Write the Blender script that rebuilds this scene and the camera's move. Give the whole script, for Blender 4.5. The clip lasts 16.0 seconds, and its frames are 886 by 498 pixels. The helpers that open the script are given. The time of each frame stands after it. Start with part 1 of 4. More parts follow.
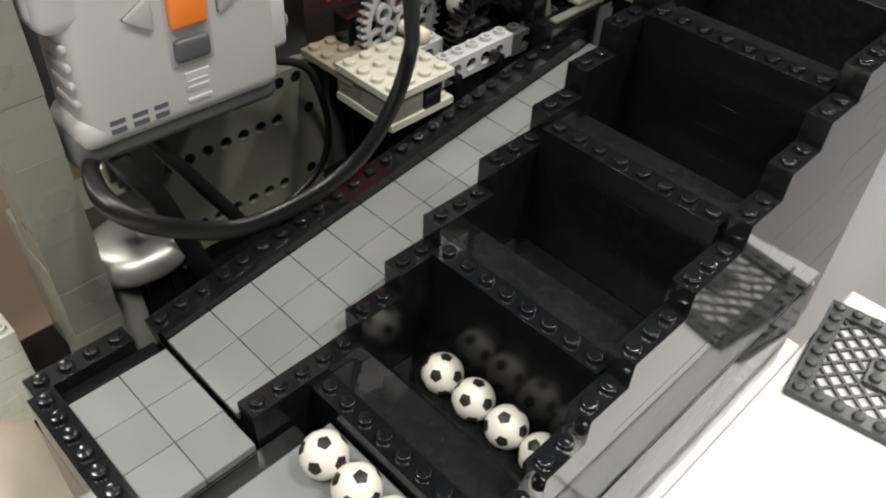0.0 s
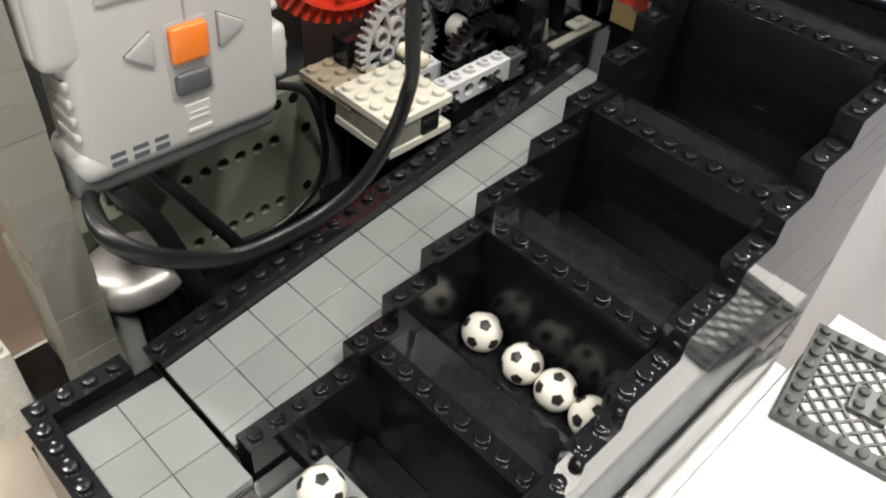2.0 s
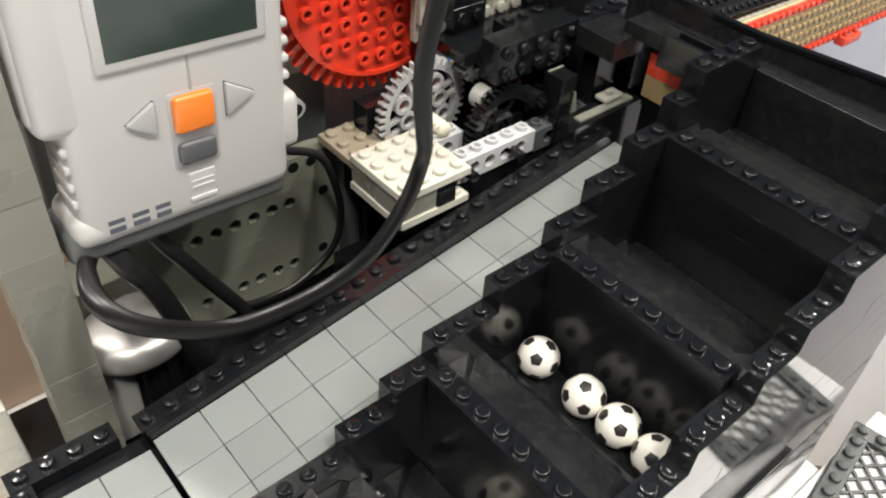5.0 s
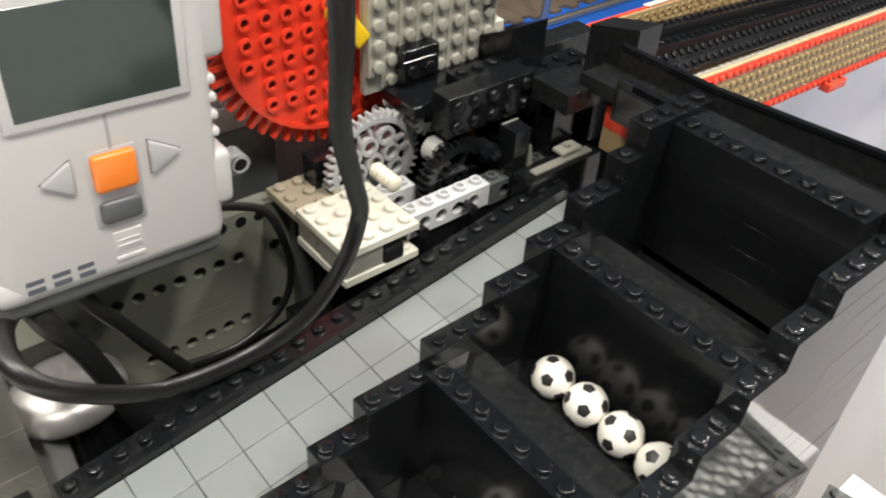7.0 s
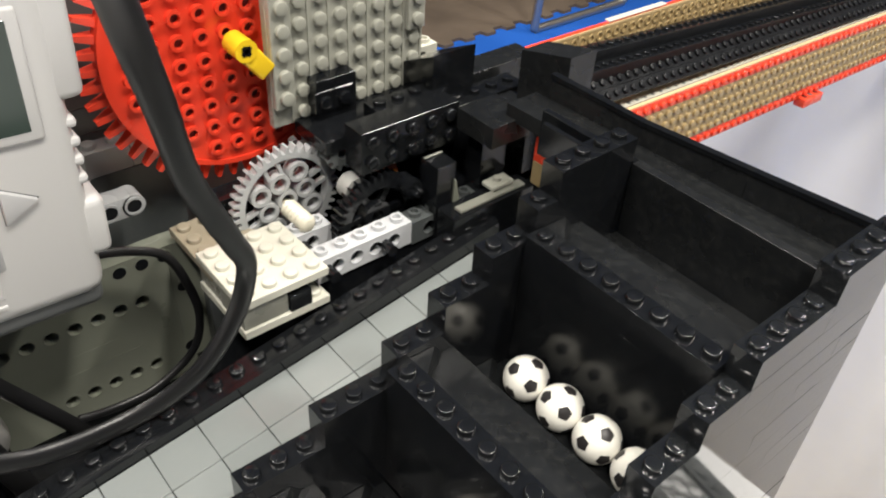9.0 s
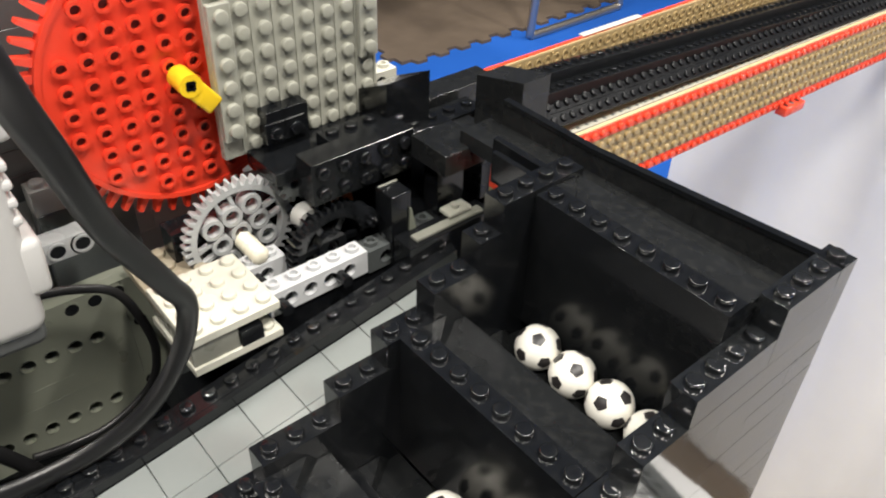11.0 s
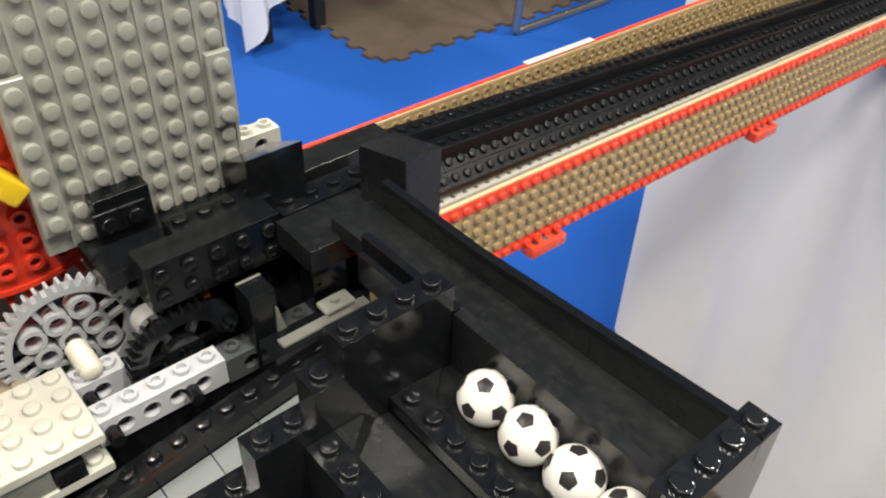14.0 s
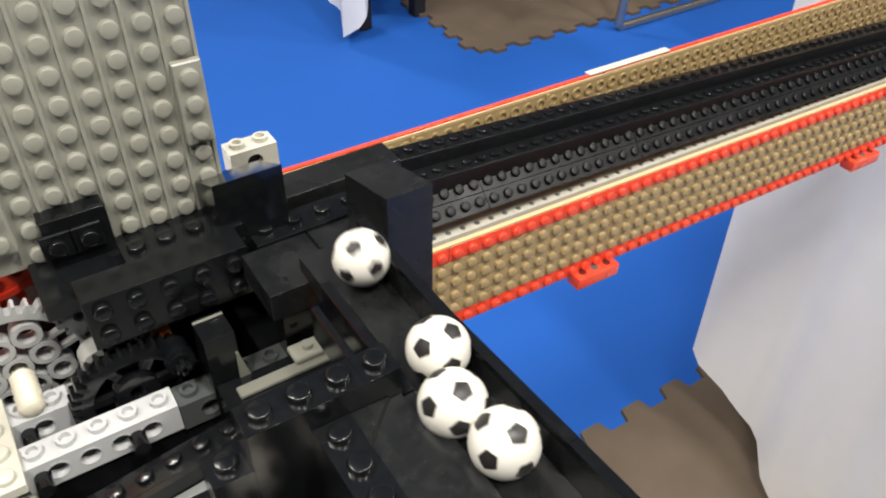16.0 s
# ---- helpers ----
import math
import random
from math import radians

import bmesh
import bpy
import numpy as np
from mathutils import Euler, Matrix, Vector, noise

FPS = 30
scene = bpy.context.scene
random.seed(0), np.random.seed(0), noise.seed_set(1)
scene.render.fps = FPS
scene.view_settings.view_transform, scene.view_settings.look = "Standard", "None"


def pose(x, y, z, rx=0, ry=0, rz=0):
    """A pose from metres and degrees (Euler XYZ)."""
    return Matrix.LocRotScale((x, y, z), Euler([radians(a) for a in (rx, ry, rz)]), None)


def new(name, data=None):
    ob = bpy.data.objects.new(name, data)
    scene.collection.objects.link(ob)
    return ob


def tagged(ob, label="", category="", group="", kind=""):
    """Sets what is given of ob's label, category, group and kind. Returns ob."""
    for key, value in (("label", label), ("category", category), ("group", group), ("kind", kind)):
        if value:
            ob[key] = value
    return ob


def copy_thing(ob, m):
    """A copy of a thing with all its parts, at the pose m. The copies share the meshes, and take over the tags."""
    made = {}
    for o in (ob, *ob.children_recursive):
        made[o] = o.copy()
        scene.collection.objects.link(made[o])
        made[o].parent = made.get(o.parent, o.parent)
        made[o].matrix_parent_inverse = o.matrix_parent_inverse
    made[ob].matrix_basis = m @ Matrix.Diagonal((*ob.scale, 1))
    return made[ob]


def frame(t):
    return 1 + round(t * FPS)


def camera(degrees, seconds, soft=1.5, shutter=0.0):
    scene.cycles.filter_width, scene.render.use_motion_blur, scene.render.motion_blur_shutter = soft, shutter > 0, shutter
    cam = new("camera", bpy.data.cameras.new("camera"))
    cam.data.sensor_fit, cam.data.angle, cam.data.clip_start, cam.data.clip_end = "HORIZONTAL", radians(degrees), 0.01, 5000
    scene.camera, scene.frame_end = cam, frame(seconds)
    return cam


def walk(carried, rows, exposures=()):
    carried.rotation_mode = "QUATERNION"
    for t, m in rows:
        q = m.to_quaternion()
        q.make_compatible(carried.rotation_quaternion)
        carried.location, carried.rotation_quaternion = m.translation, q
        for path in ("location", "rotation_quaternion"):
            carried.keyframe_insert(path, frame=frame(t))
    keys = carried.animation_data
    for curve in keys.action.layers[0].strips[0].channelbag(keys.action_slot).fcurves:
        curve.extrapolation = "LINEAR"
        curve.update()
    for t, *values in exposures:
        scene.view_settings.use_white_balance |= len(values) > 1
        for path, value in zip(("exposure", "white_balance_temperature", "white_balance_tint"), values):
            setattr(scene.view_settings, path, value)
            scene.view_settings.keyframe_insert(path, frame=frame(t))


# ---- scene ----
U, DATUM = 0.001, 0.85  # lengths below are in mm; the datum stands 0.85 m over the floor

cam = camera(57.5, 16.0, soft=2.0, shutter=0.4)
CAMERA_PATH = [
    # seconds, eye in mm from the stair's datum, turn in degrees
    (0, 175.49, -59.8, 189.16, 47.118, -2.038, 45.658),
    (0.5, 175.46, -59.42, 196.29, 45.844, -3.291, 45.319),
    (1, 176.61, -59.15, 199.25, 45.904, -3.325, 45.365),
    (1.5, 175.22, -59.53, 199.9, 46.204, -3.02, 45.58),
    (2, 166.63, -56.81, 201.91, 46.075, -3.364, 45.564),
    (2.5, 159.54, -51.66, 203.36, 47.275, -3.46, 44.937),
    (3, 162.03, -51.48, 199.27, 47.997, -3.42, 44.697),
    (3.5, 165.41, -53.03, 195.39, 49.127, -2.945, 44.51),
    (4, 161.62, -42.66, 205.11, 46.865, -3.277, 48.018),
    (6.5, 166.05, -29.9, 204.83, 51.565, -3.092, 51.149),
    (7, 168.33, -12.53, 205.86, 51.302, -3.065, 50.562),
    (7.5, 170.73, 1.45, 204.41, 51.376, -3.083, 50.32),
    (8, 168.3, 10.26, 202.73, 51.315, -3.026, 50.434),
    (8.5, 168.78, 19.73, 202.38, 51.439, -2.99, 50.474),
    (9, 167.24, 26.71, 205.52, 51.465, -2.926, 50.506),
    (11.5, 177.94, 51.42, 211.16, 52.007, -1.511, 50.039),
    (12, 183.86, 60.53, 211.4, 51.985, -1.174, 50.113),
    (12.5, 167.98, 70.26, 211.17, 51.84, -0.878, 50.38),
    (13, 149.54, 79.27, 207.11, 51.115, -1.175, 46.872),
    (13.5, 143.27, 96.24, 205.83, 50.977, -1.696, 46.083),
    (14, 152.7, 110.76, 211.43, 51.165, -1.596, 49.687),
    (14.5, 153.58, 116.11, 209.49, 51.213, -1.638, 53.25),
    (15, 150.96, 132.51, 207.22, 51.237, -0.985, 54.702),
    (15.5, 145.02, 145.86, 203.92, 50.995, -0.465, 55.533),
    (16, 141, 156.45, 203.63, 50.239, -0.538, 57.328),
]
walk(cam, [(t, pose(x * U, y * U, z * U + DATUM, rx, ry, rz)) for t, x, y, z, rx, ry, rz in CAMERA_PATH],
     [(0.0, -0.55), (1.5, -0.47), (2.5, 0.0), (9.0, 0.06), (11.5, 0.2), (13.0, 0.11), (14.0, -0.08), (16.0, -0.08)])

# ---- light: an exhibition hall's ceiling panels, unseen, one added for the cloth ----
world = bpy.data.worlds.new("hall_air")
scene.world = world
world.use_nodes = True
world.node_tree.nodes["Background"].inputs[0].default_value = (0.82, 0.9, 1.0, 1)
world.node_tree.nodes["Background"].inputs[1].default_value = 0.26


def unseen_hall_lamp(name, x, y, z, w, d, watts, colour):
    data = bpy.data.lights.new(name, "AREA")
    data.shape, data.size, data.size_y, data.energy, data.color = "RECTANGLE", w, d, watts, colour
    ob = new(name, data)
    ob.matrix_world = pose(x, y, z)
    return tagged(ob, "unseen hall ceiling lamp panel, placed to light the scene", "lamp", kind="structure")


# the seventh panel is added only to brighten the draped table's front
for k, (lx, ly, watts) in enumerate(((1.3, -0.9, 80), (1.3, 0.7, 80), (-1.6, -0.6, 60), (2.0, 2.4, 70), (0.3, 3.6, 60), (-4.2, 0.4, 60), (-0.5, -1.7, 55))):
    unseen_hall_lamp("hall_lamp_%d" % (k + 1), lx, ly, 3.9, 0.7, 0.3, watts * 1.23, (1.0, 0.95, 0.87))


# ---- materials ----
def material(name, colour, rough=0.3, spec=0.5, vary=0.06, grain=0.02, dust=0.0, scale=60.0, metal=0.0, bump=0.02, coat=0.0, per_piece=0.0, patchy=1.0):
    m = bpy.data.materials.new(name)
    m.use_nodes = True
    nt = m.node_tree
    n, l = nt.nodes, nt.links
    b = n["Principled BSDF"]
    b.inputs["Roughness"].default_value = rough
    b.inputs["Metallic"].default_value = metal
    b.inputs["Specular IOR Level"].default_value = spec
    b.inputs["Coat Weight"].default_value = coat
    tc = n.new("ShaderNodeTexCoord")
    big = n.new("ShaderNodeTexNoise")
    big.inputs["Scale"].default_value, big.inputs["Detail"].default_value = scale, 5
    fine = n.new("ShaderNodeTexNoise")
    fine.inputs["Scale"].default_value, fine.inputs["Detail"].default_value = scale * 18, 3
    geo = n.new("ShaderNodeNewGeometry")
    for t in (big, fine):
        l.new(geo.outputs["Position"], t.inputs["Vector"])
    mixv = n.new("ShaderNodeMix")
    mixv.data_type = "RGBA"
    c = colour
    mixv.inputs["A"].default_value = (*[v * (1 - vary) for v in c], 1)
    mixv.inputs["B"].default_value = (*[min(1, v * (1 + vary)) for v in c], 1)
    l.new(big.outputs["Fac"], mixv.inputs["Factor"])
    out = mixv.outputs["Result"]
    if per_piece:
        info = n.new("ShaderNodeObjectInfo")
        hsv = n.new("ShaderNodeHueSaturation")
        mr = n.new("ShaderNodeMapRange")
        mr.inputs["To Min"].default_value, mr.inputs["To Max"].default_value = 1 - per_piece, 1 + per_piece
        l.new(info.outputs["Random"], mr.inputs["Value"])
        l.new(mr.outputs["Result"], hsv.inputs["Value"])
        l.new(out, hsv.inputs["Color"])
        out = hsv.outputs["Color"]
    if dust:
        d = n.new("ShaderNodeTexNoise")
        d.inputs["Scale"].default_value, d.inputs["Detail"].default_value = scale * 6.0, 10
        d.inputs["Roughness"].default_value = 0.68
        l.new(geo.outputs["Position"], d.inputs["Vector"])
        r = n.new("ShaderNodeMapRange")
        r.inputs["From Min"].default_value, r.inputs["From Max"].default_value = 0.48, 0.72
        r.inputs["To Min"].default_value, r.inputs["To Max"].default_value = 0.0, dust
        l.new(d.outputs["Fac"], r.inputs["Value"])
        mx = n.new("ShaderNodeMix")
        mx.data_type = "RGBA"
        mx.inputs["B"].default_value = (0.3, 0.29, 0.26, 1)
        l.new(r.outputs["Result"], mx.inputs["Factor"])
        l.new(out, mx.inputs["A"])
        out = mx.outputs["Result"]
    l.new(out, b.inputs["Base Color"])
    rr = n.new("ShaderNodeMapRange")
    rr.inputs["To Min"].default_value, rr.inputs["To Max"].default_value = rough * (1 - 0.3 * patchy), min(1, rough * (1 + 0.4 * patchy))
    l.new(big.outputs["Fac"], rr.inputs["Value"])
    l.new(rr.outputs["Result"], b.inputs["Roughness"])
    if bump:
        bp = n.new("ShaderNodeBump")
        bp.inputs["Strength"].default_value, bp.inputs["Distance"].default_value = bump, 0.0004
        l.new(fine.outputs["Fac"], bp.inputs["Height"])
        l.new(bp.outputs["Normal"], b.inputs["Normal"])
    return m


BLACK = material("black_plastic", (0.006, 0.0067, 0.0078), 0.15, 0.5, 0.2, dust=0.014, bump=0.03)
BLACK_RISER = material("smooth_black_plastic", (0.007, 0.0077, 0.0085), 0.17, 0.2, 0.2, dust=0.012, bump=0.02)
BLACK_SATIN = material("satin_black_plastic", (0.0065, 0.0072, 0.0085), 0.34, 0.25, 0.2, dust=0.02, bump=0.03)
BLACK_GLOSS = material("glossy_black_plastic", (0.0095, 0.0105, 0.0115), 0.07, 0.9, 0.2, dust=0.02, bump=0.015)
BLACK_WORN = material("worn_black_plastic", (0.009, 0.0098, 0.0105), 0.26, 0.5, 0.3, dust=0.036, bump=0.06)
TILE_GREY = material("bluish_grey_plastic", (0.2, 0.217, 0.212), 0.22, 0.5, 0.05, dust=0.05, per_piece=0.06)
OLD_GREY = material("old_grey_plastic", (0.2, 0.2, 0.17), 0.28, 0.5, 0.06, dust=0.05, per_piece=0.06)
PALE_GREY = material("pale_grey_plastic", (0.62, 0.62, 0.56), 0.26, 0.5, 0.04, dust=0.04)
WHITE_OLD = material("aged_white_plastic", (0.57, 0.56, 0.48), 0.25, 0.5, 0.03)
LIGHT_BLUISH = material("light_bluish_grey_plastic", (0.4, 0.41, 0.41), 0.25, 0.5, 0.04)
DARK_TAN = material("dark_tan_plastic", (0.3, 0.26, 0.19), 0.3, 0.5, 0.05)
TAN = material("tan_plastic", (0.37, 0.27, 0.13), 0.28, 0.5, 0.06)
PALE_TAN = material("pale_tan_plastic", (0.6, 0.45, 0.24), 0.28, 0.5, 0.05)
RED = material("red_plastic", (0.72, 0.05, 0.022), 0.24, 0.5, 0.05)
BRIGHT_RED = material("bright_red_plastic", (0.8, 0.07, 0.03), 0.26, 0.5, 0.05)
YELLOW = material("yellow_plastic", (0.83, 0.55, 0.02), 0.25, 0.5, 0.04)
ORANGE = material("orange_plastic", (0.86, 0.22, 0.03), 0.28, 0.5, 0.03)
SHELL = material("silver_grey_shell", (0.5, 0.495, 0.485), 0.36, 0.4, 0.02, scale=20, bump=0.015, patchy=0.25)
SHELL_DARK = material("dark_grey_shell", (0.1, 0.105, 0.105), 0.4, 0.5, 0.08)
BUTTON_GREY = material("button_grey", (0.33, 0.33, 0.33), 0.4, 0.5, 0.04)
INK = material("dark_printed_ink", (0.09, 0.1, 0.12), 0.5, 0.3, 0.03)
LCD = material("unlit_lcd_glass", (0.03, 0.045, 0.038), 0.12, 0.3, 0.2, bump=0.0)
CABLE = material("black_rubber_cable", (0.009, 0.009, 0.0095), 0.33, 0.45, 0.2)
BALL_WHITE = material("white_ball_plastic", (0.74, 0.72, 0.65), 0.3, 0.5, 0.03)
BALL_BLACK = material("black_ball_print", (0.02, 0.018, 0.018), 0.4, 0.4, 0.1)
DARK_GREY = material("dark_grey_plastic", (0.075, 0.082, 0.082), 0.3, 0.5, 0.1, dust=0.05)
CLOTH = material("white_table_cloth", (0.86, 0.85, 0.83), 0.75, 0.2, 0.03, scale=25, bump=0.3)
MAT_BLUE = material("blue_foam_mat", (0.014, 0.105, 0.46), 0.7, 0.25, 0.1, scale=4, bump=0.3)
MAT_BROWN = material("brown_carpet", (0.13, 0.1, 0.075), 0.95, 0.1, 0.25, scale=14, bump=0.8)
STEEL = material("brushed_steel_tube", (0.5, 0.46, 0.4), 0.3, 0.5, 0.05, metal=0.9)
CHROME = material("silver_motor_shell", (0.4, 0.39, 0.375), 0.38, 0.5, 0.05, metal=0.7, patchy=0.4)
DARK_HALL = material("dark_fabric", (0.02, 0.02, 0.024), 0.8, 0.2, 0.2, scale=6)
WHITE_SHEET = material("white_board_surface", (0.85, 0.85, 0.85), 0.5, 0.3, 0.02, bump=0.0)
HALL_WALL = material("hall_wall_paint", (0.2, 0.2, 0.205), 0.9, 0.2, 0.1, scale=1)
LIGHT_WHITE = material("white_grey_plastic", (0.52, 0.53, 0.54), 0.24, 0.5, 0.03)
PALE_TAN_WHITE = material("cream_plastic", (0.72, 0.68, 0.55), 0.3, 0.5, 0.03)
GREY_MID = material("mid_grey_plastic", (0.36, 0.36, 0.34), 0.3, 0.5, 0.05, per_piece=0.05)
ORANGE_DARK = material("dark_orange_plastic", (0.55, 0.13, 0.02), 0.35, 0.5, 0.05)
RED_SHADE = material("red_hollow_shade", (0.1, 0.01, 0.008), 0.5, 0.4, 0.05)
OLD_GREY_PALE = material("weathered_grey_plastic", (0.33, 0.33, 0.28), 0.3, 0.5, 0.06, dust=0.04)
OLD_GREY_GREEN = material("old_greenish_grey_plastic", (0.19, 0.2, 0.16), 0.3, 0.5, 0.08, dust=0.05)
SHELL_MID = material("grey_button_well", (0.4, 0.4, 0.4), 0.4, 0.5, 0.04)
SHELL_DARK2 = material("charcoal_button", (0.085, 0.088, 0.095), 0.35, 0.5, 0.05)
CARTON = material("peach_card", (0.5, 0.38, 0.29), 0.7, 0.2, 0.1, scale=20)
BEIGE_CLOTH = material("beige_fabric", (0.4, 0.35, 0.29), 0.85, 0.2, 0.15, scale=30, bump=0.4)
CEILING_PAINT = material("hall_ceiling_paint", (0.15, 0.15, 0.155), 0.9, 0.2, 0.05, scale=1)

CLEAR = bpy.data.materials.new("clear_plastic")
CLEAR.use_nodes = True
_b = CLEAR.node_tree.nodes["Principled BSDF"]
_b.inputs["Base Color"].default_value = (0.93, 0.95, 0.96, 1)
_b.inputs["Transmission Weight"].default_value = 1.0
_b.inputs["Roughness"].default_value = 0.04
_b.inputs["IOR"].default_value = 1.12


# ---- building helpers (mm) ----
def at(x, y, z, rx=0, ry=0, rz=0):
    """A pose in mm from the datum."""
    return pose(x * U, y * U, z * U + DATUM, rx, ry, rz)


def rel(x, y, z, rx=0, ry=0, rz=0):
    """A pose in mm inside a parent."""
    return pose(x * U, y * U, z * U, rx, ry, rz)


def thing(name, m, label, category, group="", kind=""):
    ob = new(name)
    ob.empty_display_size = 0.01
    ob.matrix_basis = m
    return tagged(ob, label, category, group, kind)


def mesh_of(bm, material_, smooth=False, name="mesh"):
    me = bpy.data.meshes.new(name)
    bmesh.ops.scale(bm, vec=(U, U, U), verts=bm.verts)
    bmesh.ops.recalc_face_normals(bm, faces=bm.faces)
    bm.to_mesh(me)
    bm.free()
    me.materials.append(material_)
    if smooth:
        for p in me.polygons:
            p.use_smooth = True
        me.set_sharp_from_angle(angle=radians(38))
    return me


def put(name, me, parent, m=None, label=""):
    """Links a mesh as one part under a thing."""
    ob = new(name, me)
    ob.parent = parent
    ob.matrix_basis = m if m is not None else Matrix()
    if label:
        ob["label"] = label
    return ob


def part(name, bm, material_, parent, label="", m=None, smooth=False):
    return put(name, mesh_of(bm, material_, smooth, name), parent, m, label)


def box(bm, x0, x1, y0, y1, z0, z1, bevel=0.0, seg=1):
    r = bmesh.ops.create_cube(bm, size=1)
    vs = r["verts"]
    for v in vs:
        v.co = Vector((x0 + (v.co.x + 0.5) * (x1 - x0), y0 + (v.co.y + 0.5) * (y1 - y0), z0 + (v.co.z + 0.5) * (z1 - z0)))
    if bevel:
        es = list({e for v in vs for e in v.link_edges})
        bmesh.ops.bevel(bm, geom=es, offset=bevel, segments=seg, affect="EDGES", profile=0.5)
    return vs


def cyl(bm, c, r, h, axis="z", n=12, r2=None, cap=True):
    """A cylinder from c along +axis."""
    ret = bmesh.ops.create_cone(bm, segments=n, radius1=r, radius2=r if r2 is None else r2, depth=h, cap_ends=cap)
    turn = {"z": Matrix(), "x": Matrix.Rotation(radians(90), 4, "Y"), "y": Matrix.Rotation(radians(-90), 4, "X")}[axis]
    off = {"z": (0, 0, h / 2), "x": (h / 2, 0, 0), "y": (0, h / 2, 0)}[axis]
    bmesh.ops.transform(bm, matrix=Matrix.Translation(Vector(c) + Vector(off)) @ turn, verts=ret["verts"])
    return ret["verts"]


def ring(bm, c, ro, ri, h, axis="z", n=16):
    """A tube from c along +axis."""
    vs = []
    for k in range(n):
        a = 2 * math.pi * k / n
        for r, z in ((ro, 0), (ro, h), (ri, h), (ri, 0)):
            p = (r * math.cos(a), r * math.sin(a), z)
            p = {"z": p, "x": (p[2], p[0], p[1]), "y": (p[1], p[2], p[0])}[axis]
            vs.append(bm.verts.new(Vector(c) + Vector(p)))
    for k in range(n):
        a, b = 4 * k, 4 * ((k + 1) % n)
        for i in range(4):
            j = (i + 1) % 4
            bm.faces.new((vs[a + i], vs[b + i], vs[b + j], vs[a + j]))


def stud(bm, x, y, z, n=12, axis="z"):
    """A stud with a softly rounded rim."""
    loops = []
    for r, h in ((2.4, 0), (2.4, 1.32), (2.33, 1.54), (2.18, 1.68), (1.95, 1.75)):
        row = []
        for k in range(n):
            a = 2 * math.pi * k / n
            u, v = r * math.cos(a), r * math.sin(a)
            row.append(bm.verts.new({"z": (x + u, y + v, z + h), "x": (x + h, y + u, z + v)}[axis]))
        loops.append(row)
    for lo, hi in zip(loops, loops[1:]):
        for k in range(n):
            bm.faces.new((lo[k], lo[(k + 1) % n], hi[(k + 1) % n], hi[k]))
    bm.faces.new(loops[-1])


_pieces = {}


def brick_mesh(nx, ny, plates, material_, studs=True, n=10, hollow=False, holes=False):
    """A moulded brick, plate or tile: nx by ny studs, its low corner at the origin."""
    key = (nx, ny, plates, material_.name, studs, n, hollow)
    if key not in _pieces:
        bm = bmesh.new()
        fine = material_ in (BLACK_GLOSS, BLACK_RISER, BLACK, OLD_GREY)  # pressed tight, with hardly a joint
        gap = 0.01 if fine else 0.08
        box(bm, 0.08, nx * 8 - 0.08, gap, ny * 8 - gap, 0.0, plates * 3.2 - gap / 2, 0.04 if fine else 0.25)
        if studs:
            for i in range(nx):
                for j in range(ny):
                    if hollow:
                        ring(bm, (i * 8 + 4, j * 8 + 4, plates * 3.2 - 0.05), 2.4, 1.6, 1.75, "z", 14)
                    else:
                        stud(bm, i * 8 + 4, j * 8 + 4, plates * 3.2 - 0.05, n)
        _pieces[key] = mesh_of(bm, material_, True, "brick")
    return _pieces[key]


def brick(parent, x, y, z, nx, ny, plates=3, material_=None, studs=True, name="brick", label="", n=10, hollow=False):
    return put(name, brick_mesh(nx, ny, plates, material_ or BLACK, studs, n, hollow), parent, rel(x, y, z), label)


def tube_mesh(points, w, h, material_, n=10, steps=8):
    """A cable of oval section along a smooth line through the points (mm)."""
    pts = [Vector(p) for p in points]
    path = []
    for i in range(len(pts) - 1):
        p0, p1, p2, p3 = pts[max(i - 1, 0)], pts[i], pts[i + 1], pts[min(i + 2, len(pts) - 1)]
        for k in range(steps):
            t = k / steps
            path.append(0.5 * (2 * p1 + (p2 - p0) * t + (2 * p0 - 5 * p1 + 4 * p2 - p3) * t * t + (3 * p1 - p0 - 3 * p2 + p3) * t ** 3))
    path.append(pts[-1])
    bm = bmesh.new()
    rows = []
    for i, p in enumerate(path):
        d = (path[min(i + 1, len(path) - 1)] - path[max(i - 1, 0)]).normalized()
        a = d.cross(Vector((1, 0, 0.2))).normalized()
        b = d.cross(a).normalized()
        rows.append([bm.verts.new(p + a * (w / 2 * math.cos(2 * math.pi * k / n)) + b * (h / 2 * math.sin(2 * math.pi * k / n))) for k in range(n)])
    for r, s in zip(rows, rows[1:]):
        for k in range(n):
            bm.faces.new((r[k], r[(k + 1) % n], s[(k + 1) % n], s[k]))
    bm.faces.new(rows[0]), bm.faces.new(rows[-1])
    return mesh_of(bm, material_, True, "cable")


# ---- floor, tables, hall ----
FLOOR, TABLE = -850.0, -76.0


def sheet(name, x0, x1, y0, y1, z0, z1, material_, label, category):
    bm = bmesh.new()
    box(bm, x0, x1, y0, y1, z0, z1)
    ob = new(name, mesh_of(bm, material_, name=name))
    ob.matrix_basis = at(0, 0, 0)
    return tagged(ob, label, category, kind="structure")


